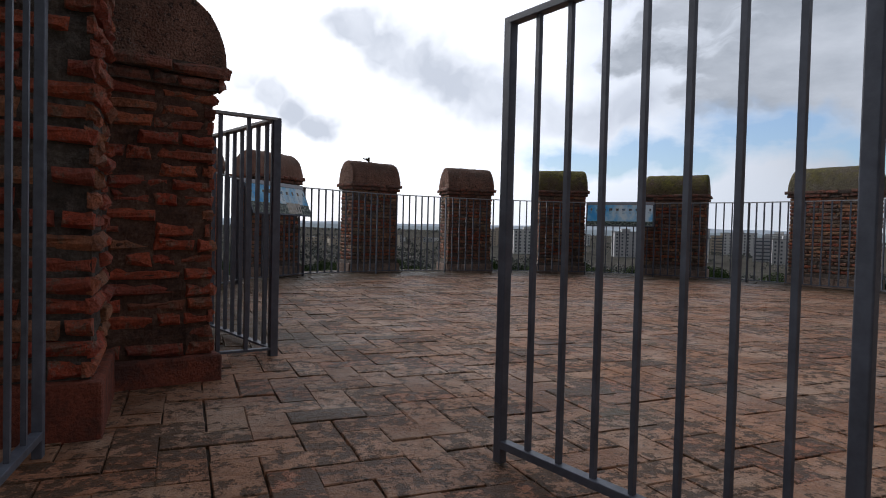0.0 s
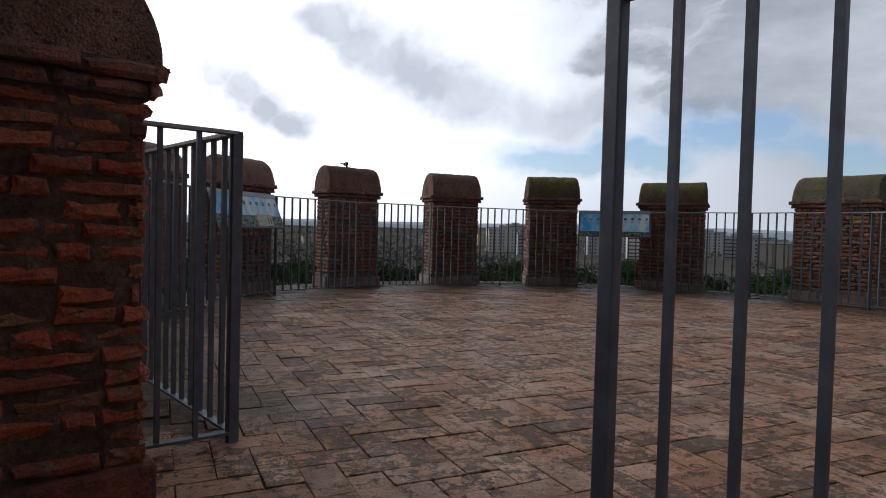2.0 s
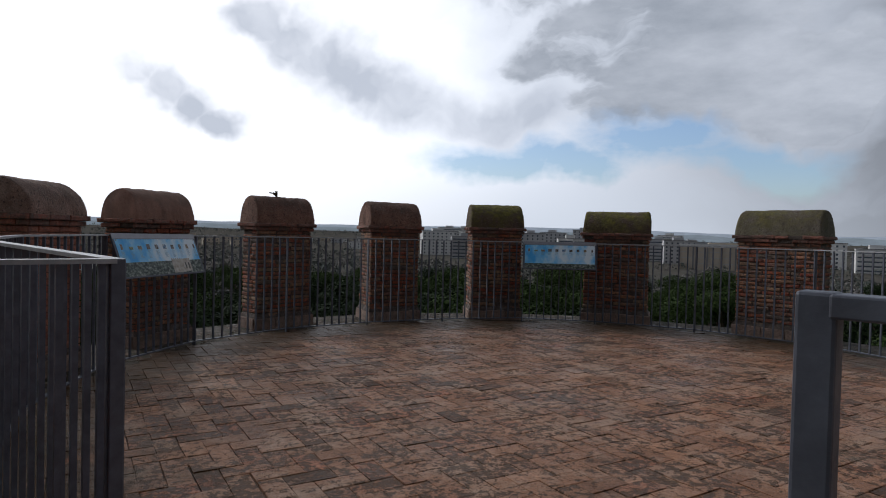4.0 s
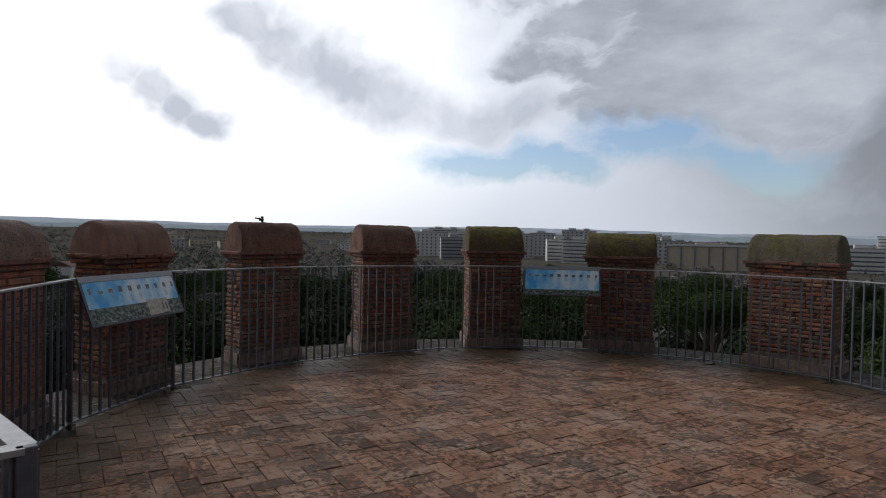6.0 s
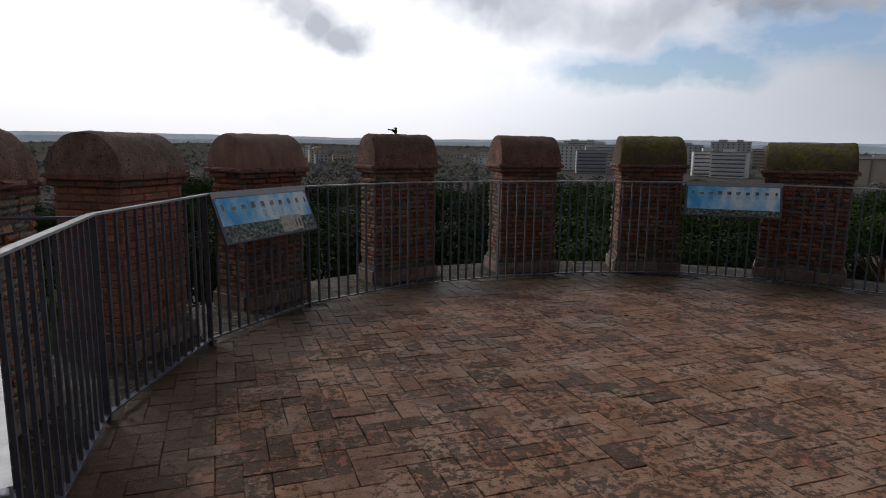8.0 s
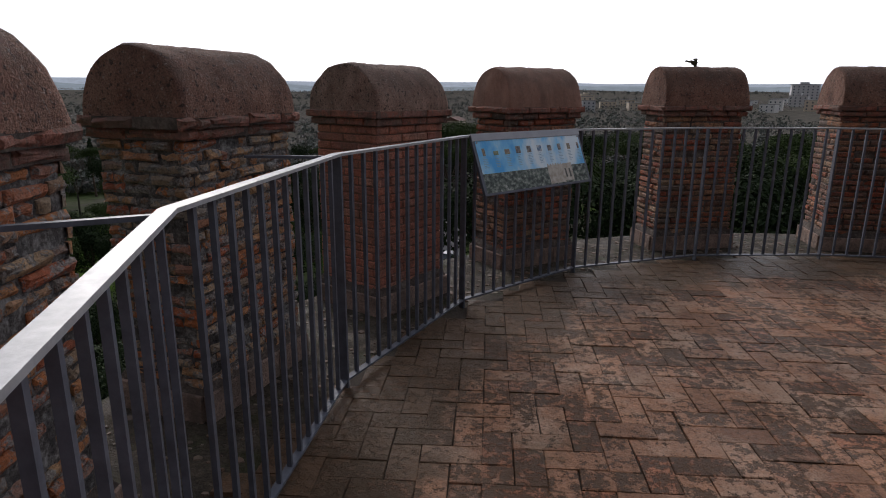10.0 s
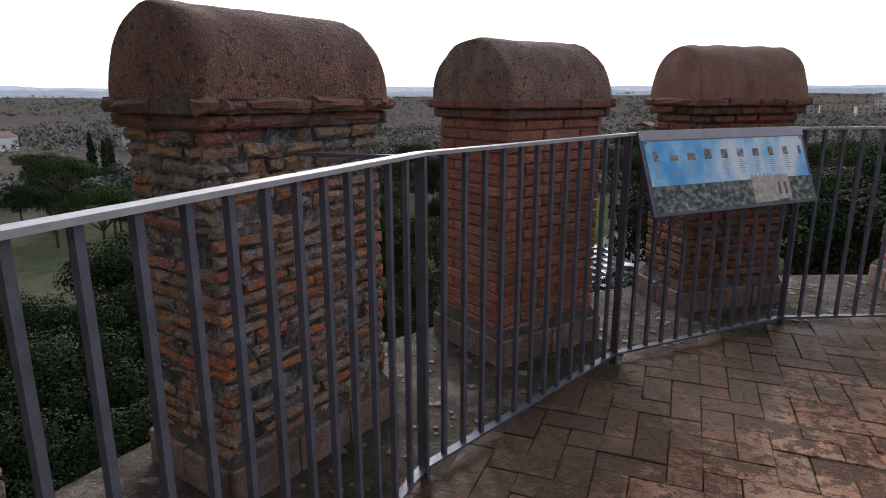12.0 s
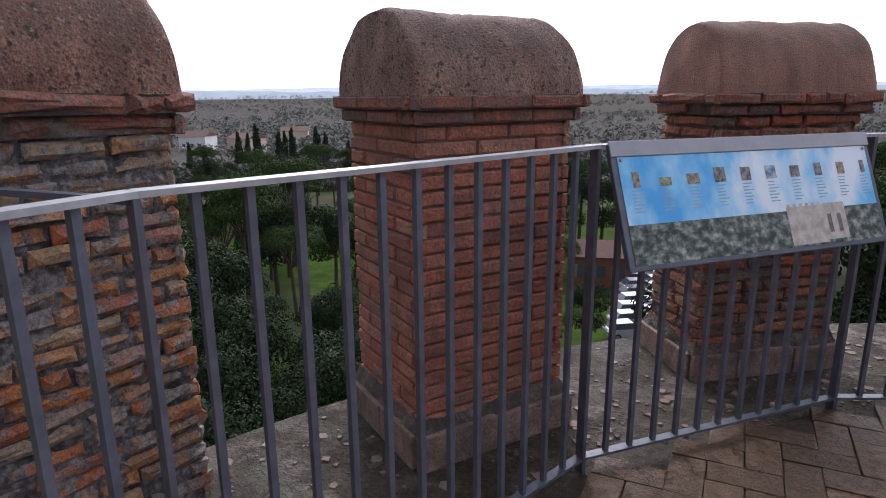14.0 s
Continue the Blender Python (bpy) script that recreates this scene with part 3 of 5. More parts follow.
def merlon(where, w, d, mat, style, cap_mat, label, course=0.054, z_body=1.19, rise=0.265, joint=0.011, plinth=0.12, plinth_mat=None, sides=(True, True), seed=1, corbel=1.0):
    """A brick merlon: front at local y 0, depth towards +y."""
    e = new("merlon")
    e.empty_display_size = 0.2
    e.matrix_world = where
    tagged(e, label, "merlon", group="merlons of the tower")
    part("core", rough_core(w - (0.017 if style in ("ruin", "rugged") else 0.024), d - (0.019 if style in ("ruin", "rugged") else 0.026), z_body + 0.01, 0.003 if style == "neat" else 0.013, seed), {"neat": mat_mortar_red, "ruin": mat_mortar_grey, "rugged": mat_mortar_gate}.get(style, mat_mortar), e, m=pose(0, d / 2 + 0.001, 0))
    if plinth_mat:
        part("plinth", boxed(-w / 2 - 0.03, w / 2 + 0.03, -0.03, d + 0.03, -0.03, plinth, 0.012), plinth_mat, e)
    else:
        plinth_slabs(e, w, d, plinth, seed)
    jut = {"neat": 0.013, "worn": 0.018, "rugged": 0.024, "ruin": 0.026}[style]
    brick_face(e, mat, style, w, plinth, z_body, course, pose(0, 0.012, 0), joint, jut)
    if sides[0]:
        brick_face(e, mat, style, d, plinth, z_body, course, pose(-w / 2 + 0.012, d / 2, 0, 0, 0, -90), joint, jut)
    if sides[1]:
        brick_face(e, mat, style, d, plinth, z_body, course, pose(w / 2 - 0.012, d / 2, 0, 0, 0, 90), joint, jut)
    # two projecting courses under the cap
    h = 0.046
    for n, ov in ((0, 0.028 * corbel), (1, 0.052 * corbel)):
        z0 = z_body + n * h
        cs = "neat" if style == "neat" else "worn" if style == "worn" else "rugged"
        part("cornice_bed", boxed(-w / 2 - ov + 0.016, w / 2 + ov - 0.016, -ov + 0.016, d + ov - 0.016, z0, z0 + h - 0.001), mat_mortar, e)
        brick_face(e, mat_cornice, cs, w + 2 * ov, z0, z0 + h, h, pose(0, -ov + 0.012, 0), 0.006, {"neat": 0.006, "worn": 0.018, "rugged": 0.020}[cs])
        brick_face(e, mat_cornice, cs, d + 2 * ov, z0, z0 + h, h, pose(-w / 2 - ov + 0.012, d / 2, 0, 0, 0, -90), 0.006, {"neat": 0.006, "worn": 0.018, "rugged": 0.020}[cs])
        brick_face(e, mat_cornice, cs, d + 2 * ov, z0, z0 + h, h, pose(w / 2 + ov - 0.012, d / 2, 0, 0, 0, 90), 0.006, {"neat": 0.006, "worn": 0.018, "rugged": 0.020}[cs])
    part("cap", barrel_cap(w + 0.05, d + 0.075, z_body + 2 * h - 0.004, rise, seed), cap_mat, e, m=pose(0, d / 2, 0))
    return e


def on_ring(angle, r):
    p = ring(angle, r)
    return pose(p.x, p.y, 0, 0, 0, angle - 90)


MERLONS = [
    (190.5, 4.22, 0.78, 0.46, 0.30, 1.19, mat_ruin, "ruin", mat_cap, "crumbling brick merlon with a rough rounded cap"),
    (171.2, 4.26, 0.74, 0.44, 0.285, 1.19, mat_ruin, "ruin", mat_cap, "weathered multicoloured brick merlon with a pitted rounded cap"),
    (152.2, 4.23, 0.64, 0.54, 0.285, 1.18, mat_red, "neat", mat_cap_pale, "rebuilt red brick merlon with a brown rounded cap"),
    (132.8, 4.32, 0.71, 0.43, 0.31, 1.18, mat_old, "worn", mat_cap_smooth, "old brick merlon with a smooth brown rounded cap behind a panel"),
    (111.1, 4.285, 0.77, 0.36, 0.34, 1.19, mat_old, "worn", mat_cap, "old brick merlon with a dark brown rounded cap"),
    (89.9, 4.20, 0.71, 0.50, 0.34, 1.20, mat_old, "worn", mat_cap, "old brick merlon with a brown rounded cap"),
    (69.5, 4.17, 0.73, 0.60, 0.345, 1.22, mat_old, "worn", mat_cap_moss, "old brick merlon with a mossy rounded cap"),
    (46.4, 4.36, 0.90, 0.50, 0.32, 1.18, mat_old, "worn", mat_cap_moss, "old brick merlon with a wide moss-covered cap"),
    (19.0, 4.29, 0.96, 0.50, 0.33, 1.19, mat_old, "worn", mat_cap_grey, "wide old brick merlon with a grey lichen-covered cap"),
]
for n, (ang, r, w, deep, rise, top, bm_, st, cm, lab) in enumerate(MERLONS):
    merlon(on_ring(ang, r), w, deep, bm_, st, cm, lab, course=0.052 if st != "ruin" else 0.047, joint={"neat": 0.009, "ruin": 0.010}.get(st, 0.012), z_body=top, rise=rise, seed=n + 3)

def weed(x, y, z):
    rnd = random.Random(8)
    bm = bmesh.new()
    for i in range(9):
        lean = Vector((rnd.uniform(-0.9, 0.5), rnd.uniform(-0.5, 0.5), 1)).normalized()
        q = lean * rnd.uniform(0.04, 0.075)
        tip = q + Vector((lean.x * 0.07 + rnd.uniform(-0.03, 0.04), lean.y * 0.03, rnd.uniform(-0.01, 0.015)))
        bar(bm, (0, 0, -0.01), q, 0.012, 0.009)
        bar(bm, q, tip, 0.022, 0.014)
    tagged(part("weed", bm, mat_weed, m=pose(x, y, z)), "small dry dark weed growing on a merlon cap", "plant")


mat_weed = simple("dry_weed", (0.07, 0.06, 0.03), 0.9, vary=0.4, scale=30, bump=0.0)
top_spot = on_ring(MERLONS[4][0], MERLONS[4][1]) @ Vector((-0.02, MERLONS[4][3] / 2, 0))
weed(top_spot.x, top_spot.y, MERLONS[4][5] + 0.092 + MERLONS[4][4] - 0.008)

# the merlon beside the gate, standing askew to the ring
gate_merlon = merlon(pose(0.174, 2.868, 0, 0, 0, 201 - 90), 0.765, 0.46, mat_gate_brick, "rugged", mat_cap, "dark old brick merlon with a red painted base beside the gate", course=0.055, z_body=1.112, rise=0.30, joint=0.013, plinth=0.10, plinth_mat=mat_red_plinth, seed=41, corbel=0.85)


def gate_pillar():
    e = new("brick_pillar")
    e.matrix_world = pose(-0.217, 1.82, 0, 0, 0, 8)
    tagged(e, "tall dark brick pillar with a red painted base at the gate", "pillar")
    w, d, h = 0.54, 0.48, 2.3
    part("core", rough_core(w - 0.024, d - 0.014, h, 0.014, 77), mat_mortar, e, m=pose(0, d / 2 + 0.007, 0))
    part("plinth", boxed(-w / 2 - 0.02, w / 2 + 0.02, -0.02, d, -0.03, 0.16, 0.012), mat_red_plinth, e)
    brick_face(e, mat_gate_brick, "rugged", w, 0.16, 1.75, 0.06, pose(0, 0.012, 0), 0.016, 0.03)
    brick_face(e, mat_gate_brick, "rugged", d - 0.04, 0.16, 1.75, 0.06, pose(w / 2 - 0.012, d / 2 - 0.02, 0, 0, 0, 90), 0.016, 0.03)


gate_pillar()

# ---- railing ----
VERTS = [(213.9, 3.74), (190.2, 3.765), (170.0, 3.832), (150.1, 3.92), (132.2, 3.94), (114.5, 3.87), (98.0, 3.80), (81.5, 3.86), (64.4, 4.0), (49.8, 3.95), (31.0, 3.93), (11.0, 3.92), (-14.0, 3.92)]
RAIL_H, END_H = 1.12, 1.10


def railing_span(a, b, label, posts=(True, True), heights=(RAIL_H, RAIL_H), gap=0.105, foot=0.035, post=0.045):
    """One straight span of steel railing: posts, top rail, bottom rail and pickets."""
    a, b = Vector((a[0], a[1], 0)), Vector((b[0], b[1], 0))
    d = b - a
    L = d.length
    e = new("railing")
    e.matrix_world = pose(a.x, a.y, 0, 0, 0, math.degrees(math.atan2(d.y, d.x)))
    tagged(e, label, "railing", group="railing spans round the terrace")
    bm = bmesh.new()
    h0, h1 = heights
    bar(bm, (0, 0, h0 - 0.006), (L, 0, h1 - 0.006), 0.042, 0.012)
    part("top_rail", bm, mat_metal_top, e, "pale steel top rail")
    bm = bmesh.new()
    bar(bm, (0, 0, foot), (L, 0, foot), 0.034, 0.010)
    part("bottom_rail", bm, mat_metal, e)
    for on, x, h in zip(posts, (0.0, L), heights):
        if on:
            part("post", boxed(x - 0.006, x + 0.006, -post / 2, post / 2, -0.03, h - 0.012), mat_metal, e)
    n = max(1, round(L / gap) - 1)
    data = None
    for i in range(n):
        x = L * (i + 1) / (n + 1)
        if data is None:
            data = mesh_of(boxed(-0.008, 0.008, -0.0085, 0.0085, 0.0, 1.0), "picket")
            data.materials.append(mat_metal)
        tall = h0 + (h1 - h0) * x / L - 0.012 - foot
        part("picket", data, None, e, m=pose(x, 0, foot) @ Matrix.Diagonal((1, 1, tall, 1)))
    return e


for i, (a, b) in enumerate(zip(VERTS, VERTS[1:])):
    railing_span(ring(*a), ring(*b), "grey steel railing with thin square pickets on the terrace edge", posts=(i != 1, False), heights=(END_H if i == 0 else RAIL_H, RAIL_H))

# short return from the railing's end post to the gate merlon
railing_span((0.543, 2.922), (0.19, 2.81), "short grey steel railing return fixed to the gate merlon", posts=(False, True), heights=(END_H, END_H), gap=0.13)
END = ring(213.9, 3.74)
end_post = part("railing_post", boxed(-0.018, 0.018, -0.018, 0.018, -0.03, END_H, 0.003), mat_metal, m=pose(END.x, END.y, 0, 0, 0, 20))
tagged(end_post, "square grey steel end post of the railing", "post")
# braces from the posts to the merlons
for a, b in (((190.2, 3.765), (193.5, 4.22)), ((170.0, 3.832), (172.0, 4.21))):
    bm = bmesh.new()
    bar(bm, ring(*a, 1.102), ring(*b, 1.104), 0.022, 0.012)
    tagged(part("rail_brace", bm, mat_metal), "thin steel brace from the railing to a merlon", "brace")


def barred_panel(name, label, a, b, height, gaps, z0=0.06, lock=False, side=0.03):
    """A framed panel of upright bars, standing on its end posts."""
    a, b = Vector((*a, 0)), Vector((*b, 0))
    L = (b - a).length
    e = new(name)
    e.matrix_world = pose(a.x, a.y, 0, 0, 0, math.degrees(math.atan2(b.y - a.y, b.x - a.x)))
    for x in (0, L):
        part("post", boxed(x - side / 2, x + side / 2, -0.012, 0.012, 0.0, height, 0.003), mat_metal, e)
    part("top_rail", boxed(side / 2 - 0.005, L - side / 2 + 0.005, -0.014, 0.014, height - 0.019, height - 0.001, 0.002), mat_metal, e)
    part("bottom_rail", boxed(side / 2, L - side / 2, -0.014, 0.014, z0 - 0.010, z0 + 0.010, 0.002), mat_metal, e)
    data = None
    for i in range(1, gaps):
        if data is None:
            data = mesh_of(boxed(-0.006, 0.006, -0.006, 0.006, z0 + 0.010, height - 0.019), "bar")
            data.materials.append(mat_metal)
        part("bar", data, None, e, m=pose(L * i / gaps, 0, 0))
    return tagged(e, label, "railing" if name == "stair_railing" else "gate")


barred_panel("stair_railing", "dark grey steel barred railing beside the stair head", (1.089, 1.438), (1.370, 0.674), 1.145, 8, z0=0.05, side=0.028)
barred_panel("gate_leaf", "open dark grey steel gate leaf with upright bars", (-0.045, 1.72), (-0.003, 0.70), 1.9, 9)

# ---- information panels ----


def print_material(name, stops, scale, stretch=(1, 1, 1), rough=0.25):
    m, k, b = material(name)
    p = k.vec("MULTIPLY", k.add("ShaderNodeTexCoord").outputs["Object"], stretch)
    k.put(b.inputs["Base Color"], k.ramp(k.noise(p, scale, 5, 0.6), stops))
    b.inputs["Roughness"].default_value = rough
    return m


mat_print_sky = print_material("printed_sky", [(0.38, (0.06, 0.42, 0.86)), (0.48, (0.24, 0.62, 0.92)), (0.62, (0.78, 0.89, 0.95))], 3.4, (1, 0.7, 1), 0.45)
mat_print_land = print_material("printed_landscape", [(0.38, (0.010, 0.018, 0.014)), (0.48, (0.06, 0.085, 0.065)), (0.58, (0.20, 0.23, 0.19)), (0.72, (0.50, 0.50, 0.45))], 30.0, (1, 1.2, 1), 0.45)
mat_print_wall = print_material("printed_castle", [(0.35, (0.36, 0.31, 0.24)), (0.65, (0.58, 0.53, 0.45))], 30.0)
mat_print_dark = print_material("printed_dark", [(0.4, (0.05, 0.05, 0.045)), (0.6, (0.13, 0.12, 0.10))], 30.0)
mat_print_text = print_material("printed_text", [(0.4, (0.26, 0.42, 0.55)), (0.6, (0.34, 0.52, 0.64))], 30.0)
PHOTO_MATS = [print_material("printed_photo", s, 60.0) for s in (
    [(0.35, (0.10, 0.08, 0.06)), (0.65, (0.45, 0.36, 0.24))], [(0.35, (0.08, 0.12, 0.05)), (0.65, (0.40, 0.42, 0.25))],
    [(0.35, (0.03, 0.03, 0.035)), (0.65, (0.30, 0.27, 0.24))], [(0.35, (0.04, 0.14, 0.30)), (0.65, (0.50, 0.56, 0.58))])]


def sheet(bm, x0, x1, y0, y1, z):
    vs = [bm.verts.new(c) for c in ((x0, y0, z), (x1, y0, z), (x1, y1, z), (x0, y1, z))]
    return bm.faces.new(vs)


def info_panel(a_left, a_right, label, low):
    left, right = ring(*a_left, 1.122), ring(*a_right, 1.122)
    mid = (left + right) / 2
    inward = (Vector((CX, CY, 0)) - Vector((mid.x, mid.y, 0))).normalized()
    mid += inward * 0.035
    x = (right - left).normalized()
    down = (inward * 0.15 - Vector((0, 0, 0.37))).normalized()
    up = -down
    n = x.cross(up).normalized()
    m = Matrix((x, up, n)).transposed().to_4x4()
    m.translation = mid
    w, h = (right - left).length, 0.40
    e = new("information_panel")
    e.matrix_world = m
    tagged(e, label, "sign", group="information panels")
    board = part("backing_board", boxed(-w / 2, w / 2, -h, 0.0, -0.012, 0.0, 0.003), mat_metal, e)
    part("top_strip", boxed(-w / 2, w / 2, -0.044, 0.006, 0.0005, 0.006, 0.002), mat_panel_edge, e, "grey metal top strip")
    iw = w / 2 - 0.022
    horizon = -h + 0.016 + low
    bm = bmesh.new()
    sheet(bm, -iw, iw, horizon, -0.045, 0.002)
    sky_print = part("printed_sky", bm, mat_print_sky, e, "printed blue sky with white clouds")
    bm = bmesh.new()
    sheet(bm, -iw, iw, -h + 0.016, horizon, 0.002)
    land_print = part("printed_landscape", bm, mat_print_land, e, "printed grey-green landscape band")
    if low > 0.1:
        bm = bmesh.new()
        sheet(bm, 0.10, 0.27, -h + 0.022, horizon + 0.012, 0.003)
        sheet(bm, 0.27, 0.37, -h + 0.030, horizon + 0.016, 0.003)
        for i in range(6):
            sheet(bm, 0.105 + 0.028 * i, 0.118 + 0.028 * i, horizon + 0.012, horizon + 0.022, 0.003)
        part("printed_castle", bm, mat_print_wall, land_print, "printed picture of a stone castle")
        bm = bmesh.new()
        for u in (0.290, 0.335):
            sheet(bm, u - 0.009, u + 0.009, -h + 0.055, horizon - 0.022, 0.004)
        part("printed_window", bm, mat_print_dark, land_print)
    top = -0.088
    for i in range(10):
        u = -iw + 0.055 + (2 * iw - 0.09) * i / 9
        ph = (0.055, 0.030, 0.038, 0.055, 0.05, 0.05, 0.045, 0.05, 0.048, 0.05)[i] * (0.9 if low > 0.1 else 0.75)
        pw = (0.026, 0.046, 0.05, 0.046, 0.042, 0.046, 0.042, 0.034, 0.036, 0.022)[i]
        bm = bmesh.new()
        sheet(bm, u - pw / 2, u + pw / 2, top - 0.055, top - 0.055 + ph, 0.003)
        part("photo", bm, PHOTO_MATS[(0, 1, 0, 2, 2, 3, 2, 2, 0, 2)[i]], sky_print, "small printed photograph")
        bm = bmesh.new()
        for r in range(7 if low > 0.1 else 4):
            sheet(bm, u - 0.022, u + RNG.uniform(0.004, 0.024), top - 0.068 - 0.011 * r, top - 0.064 - 0.011 * r, 0.003)
        part("text_block", bm, mat_print_text, sky_print, "printed lines too small to read")
    for sx in (-1, 1):
        bm = bmesh.new()
        bar(bm, (sx * (w / 2 - 0.01), -0.02, -0.008), (sx * (w / 2 - 0.01), -h + 0.01, -0.014), 0.02, 0.012, (0, 0, 1))
        part("bracket", bm, mat_metal, board)
        bm = bmesh.new()
        bmesh.ops.create_cone(bm, cap_ends=True, segments=10, radius1=0.006, radius2=0.005, depth=0.006, matrix=pose(sx * (iw - 0.012), -0.055, 0.006))
        part("screw", bm, mat_metal_top, board)
    return e


mat_panel_edge = simple("panel_edge", (0.34, 0.34, 0.36), 0.4, 0.3, vary=0.2, scale=12, bump=0.05)
info_panel((149.8, 3.92), (133.4, 3.94), "tilted blue information panel with small photographs and a castle picture", 0.125)
info_panel((64.4, 4.0), (50.0, 3.95), "tilted blue information panel with a row of small photographs", 0.065)

# ---- landscape ----
GROUND = -20.0


def polar(az, r):
    return r * math.sin(radians(az)), r * math.cos(radians(az))


def land_height(x, y):
    r = math.hypot(x, y)
    az = math.degrees(math.atan2(x, y))
    ridge = 17.0 + 8.0 * math.exp(-((az - 3) / 26.0) ** 2) + 4.0 * math.exp(-((az - 45) / 30.0) ** 2)
    s = min(1.0, max(0.0, (r - 330.0) / 1500.0))
    s = s * s * (3 - 2 * s)
    h = GROUND + ridge * s
    h += (3.0 + 4.0 * s) * noise.noise(Vector((x * 0.004, y * 0.004, 0.3))) * min(1.0, max(0.0, (r - 90) / 300.0))
    if r > 2600:
        h -= (r - 2600) * 0.035
    return h


def ground_material():
    m, k, b = material("park_ground")
    p = world_pos(k)
    big = k.noise(k.vec("MULTIPLY", p, (1, 1, 0)), 0.018, 5, 0.6)
    grass = k.ramp(k.noise(p, 0.35, 6, 0.7), [(0.3, (0.036, 0.056, 0.016)), (0.7, (0.082, 0.140, 0.030))])
    # winter scrub, greyed and lightened so its colour also stands for distance haze
    scrub = k.ramp(k.noise(p, 0.12, 6, 0.75), [(0.3, (0.055, 0.055, 0.048)), (0.7, (0.16, 0.145, 0.125))])
    near = k.math("SUBTRACT", 1.0, k.math("DIVIDE", k.vec("LENGTH", p), 260.0), True)
    fac = k.ramp(k.math("SUBTRACT", k.math("ADD", big, 0.22), k.math("MULTIPLY", near, 0.42)), [(0.40, 0.0), (0.56, 1.0)])
    col = k.mix(fac, grass, scrub)
    k.put(b.inputs["Base Color"], col)
    b.inputs["Roughness"].default_value = 1.0
    b.inputs["Specular IOR Level"].default_value = 0.0
    return m


def ground():
    bm = bmesh.new()
    radii = [0.5, 12, 25, 40, 60, 80, 105, 135, 170, 210, 260, 320, 390, 470, 570, 690, 830, 1000, 1200, 1450, 1750, 2100, 2600, 3400, 4700]
    n = 150
    rows = []
    for r in radii:
        rows.append([bm.verts.new((x, y, land_height(x, y))) for x, y in (polar(360.0 * i / n, r) for i in range(n))])
    for a, b in zip(rows, rows[1:]):
        for i in range(n):
            q = (i + 1) % n
            bm.faces.new((a[i], b[i], b[q], a[q]))
    bm.faces.new(rows[0])
    bmesh.ops.recalc_face_normals(bm, faces=bm.faces)
    for f in bm.faces:
        f.smooth = True
    g = part("ground", bm, ground_material())
    if g.data.polygons[5].normal.z < 0:
        g.data.flip_normals()
    tagged(g, "park lawns and wooded fields rising to low hills", "ground", kind="structure")


ground()


def leaf_material(name, low, high, rnd=True):
    m, k, b = material(name)
    p = world_pos(k)
    isl = k.add("ShaderNodeNewGeometry").outputs["Random Per Island"]
    c = k.ramp(k.math("ADD", k.math("MULTIPLY", isl, 0.5), k.math("MULTIPLY", k.noise(p, 0.3, 4, 0.6), 0.5)), [(0.25, low), (0.75, high)])
    k.put(b.inputs["Base Color"], c)
    b.inputs["Roughness"].default_value = 0.7
    b.inputs["Specular IOR Level"].default_value = 0.05
    return m


mat_pine = leaf_material("pine_foliage", (0.022, 0.038, 0.012), (0.056, 0.088, 0.023))
mat_oak = leaf_material("evergreen_foliage", (0.013, 0.024, 0.011), (0.034, 0.052, 0.020))
mat_cypress = leaf_material("cypress_foliage", (0.016, 0.028, 0.016), (0.035, 0.052, 0.024))
# far foliage and twigs: distance haze mixed into paler, greyer base colours
mat_haze_wood = leaf_material("hazed_evergreens", (0.10, 0.112, 0.10), (0.145, 0.158, 0.14))
mat_haze_twig = leaf_material("hazed_bare_wood", (0.23, 0.215, 0.20), (0.30, 0.28, 0.265))
mat_twig = leaf_material("bare_twigs", (0.055, 0.048, 0.04), (0.12, 0.10, 0.082))
mat_bark = simple("bark", (0.13, 0.09, 0.065), 0.9, vary=0.5, scale=3, bump=0.5)


def limb(bm, a, b, ra, rb, seg=7):
    a, b = Vector(a), Vector(b)
    n = (b - a).normalized()
    s = n.orthogonal().normalized()
    t = n.cross(s)
    rows = []
    for p, r in ((a, ra), (b, rb)):
        rows.append([bm.verts.new(p + (s * math.cos(2 * math.pi * i / seg) + t * math.sin(2 * math.pi * i / seg)) * r) for i in range(seg)])
    for i in range(seg):
        q = (i + 1) % seg
        bm.faces.new((rows[0][i], rows[0][q], rows[1][q], rows[1][i]))


def leaves(verts, faces, rnd, centre, radii, count, size, upper=0.0):
    """Small leaf clumps over and inside an ellipsoid."""
    for _ in range(count):
        while True:
            d = Vector((rnd.gauss(0, 1), rnd.gauss(0, 1), rnd.gauss(0, 1))).normalized()
            if d.z > -0.55 + upper:
                break
        k = rnd.uniform(0.72, 1.06)
        p = Vector((centre[0] + d.x * radii[0] * k, centre[1] + d.y * radii[1] * k, centre[2] + d.z * radii[2] * k))
        n = (d + Vector((rnd.uniform(-0.7, 0.7), rnd.uniform(-0.7, 0.7), rnd.uniform(-0.2, 0.9)))).normalized()
        s = n.orthogonal().normalized()
        s.rotate(Matrix.Rotation(rnd.uniform(0, 6.28), 3, n))
        t = n.cross(s)
        w = size * rnd.uniform(0.6, 1.3)
        i = len(verts)
        verts += [p - s * w, p - t * w * 0.55 + n * w * 0.15, p + s * w, p + t * w * 0.55 + n * w * 0.15]
        faces.append((i, i + 1, i + 2, i + 3))


def leaf_mesh(name, verts, faces, mat):
    me = bpy.data.meshes.new(name)
    me.from_pydata([tuple(v) for v in verts], [], faces)
    me.materials.append(mat)
    return me


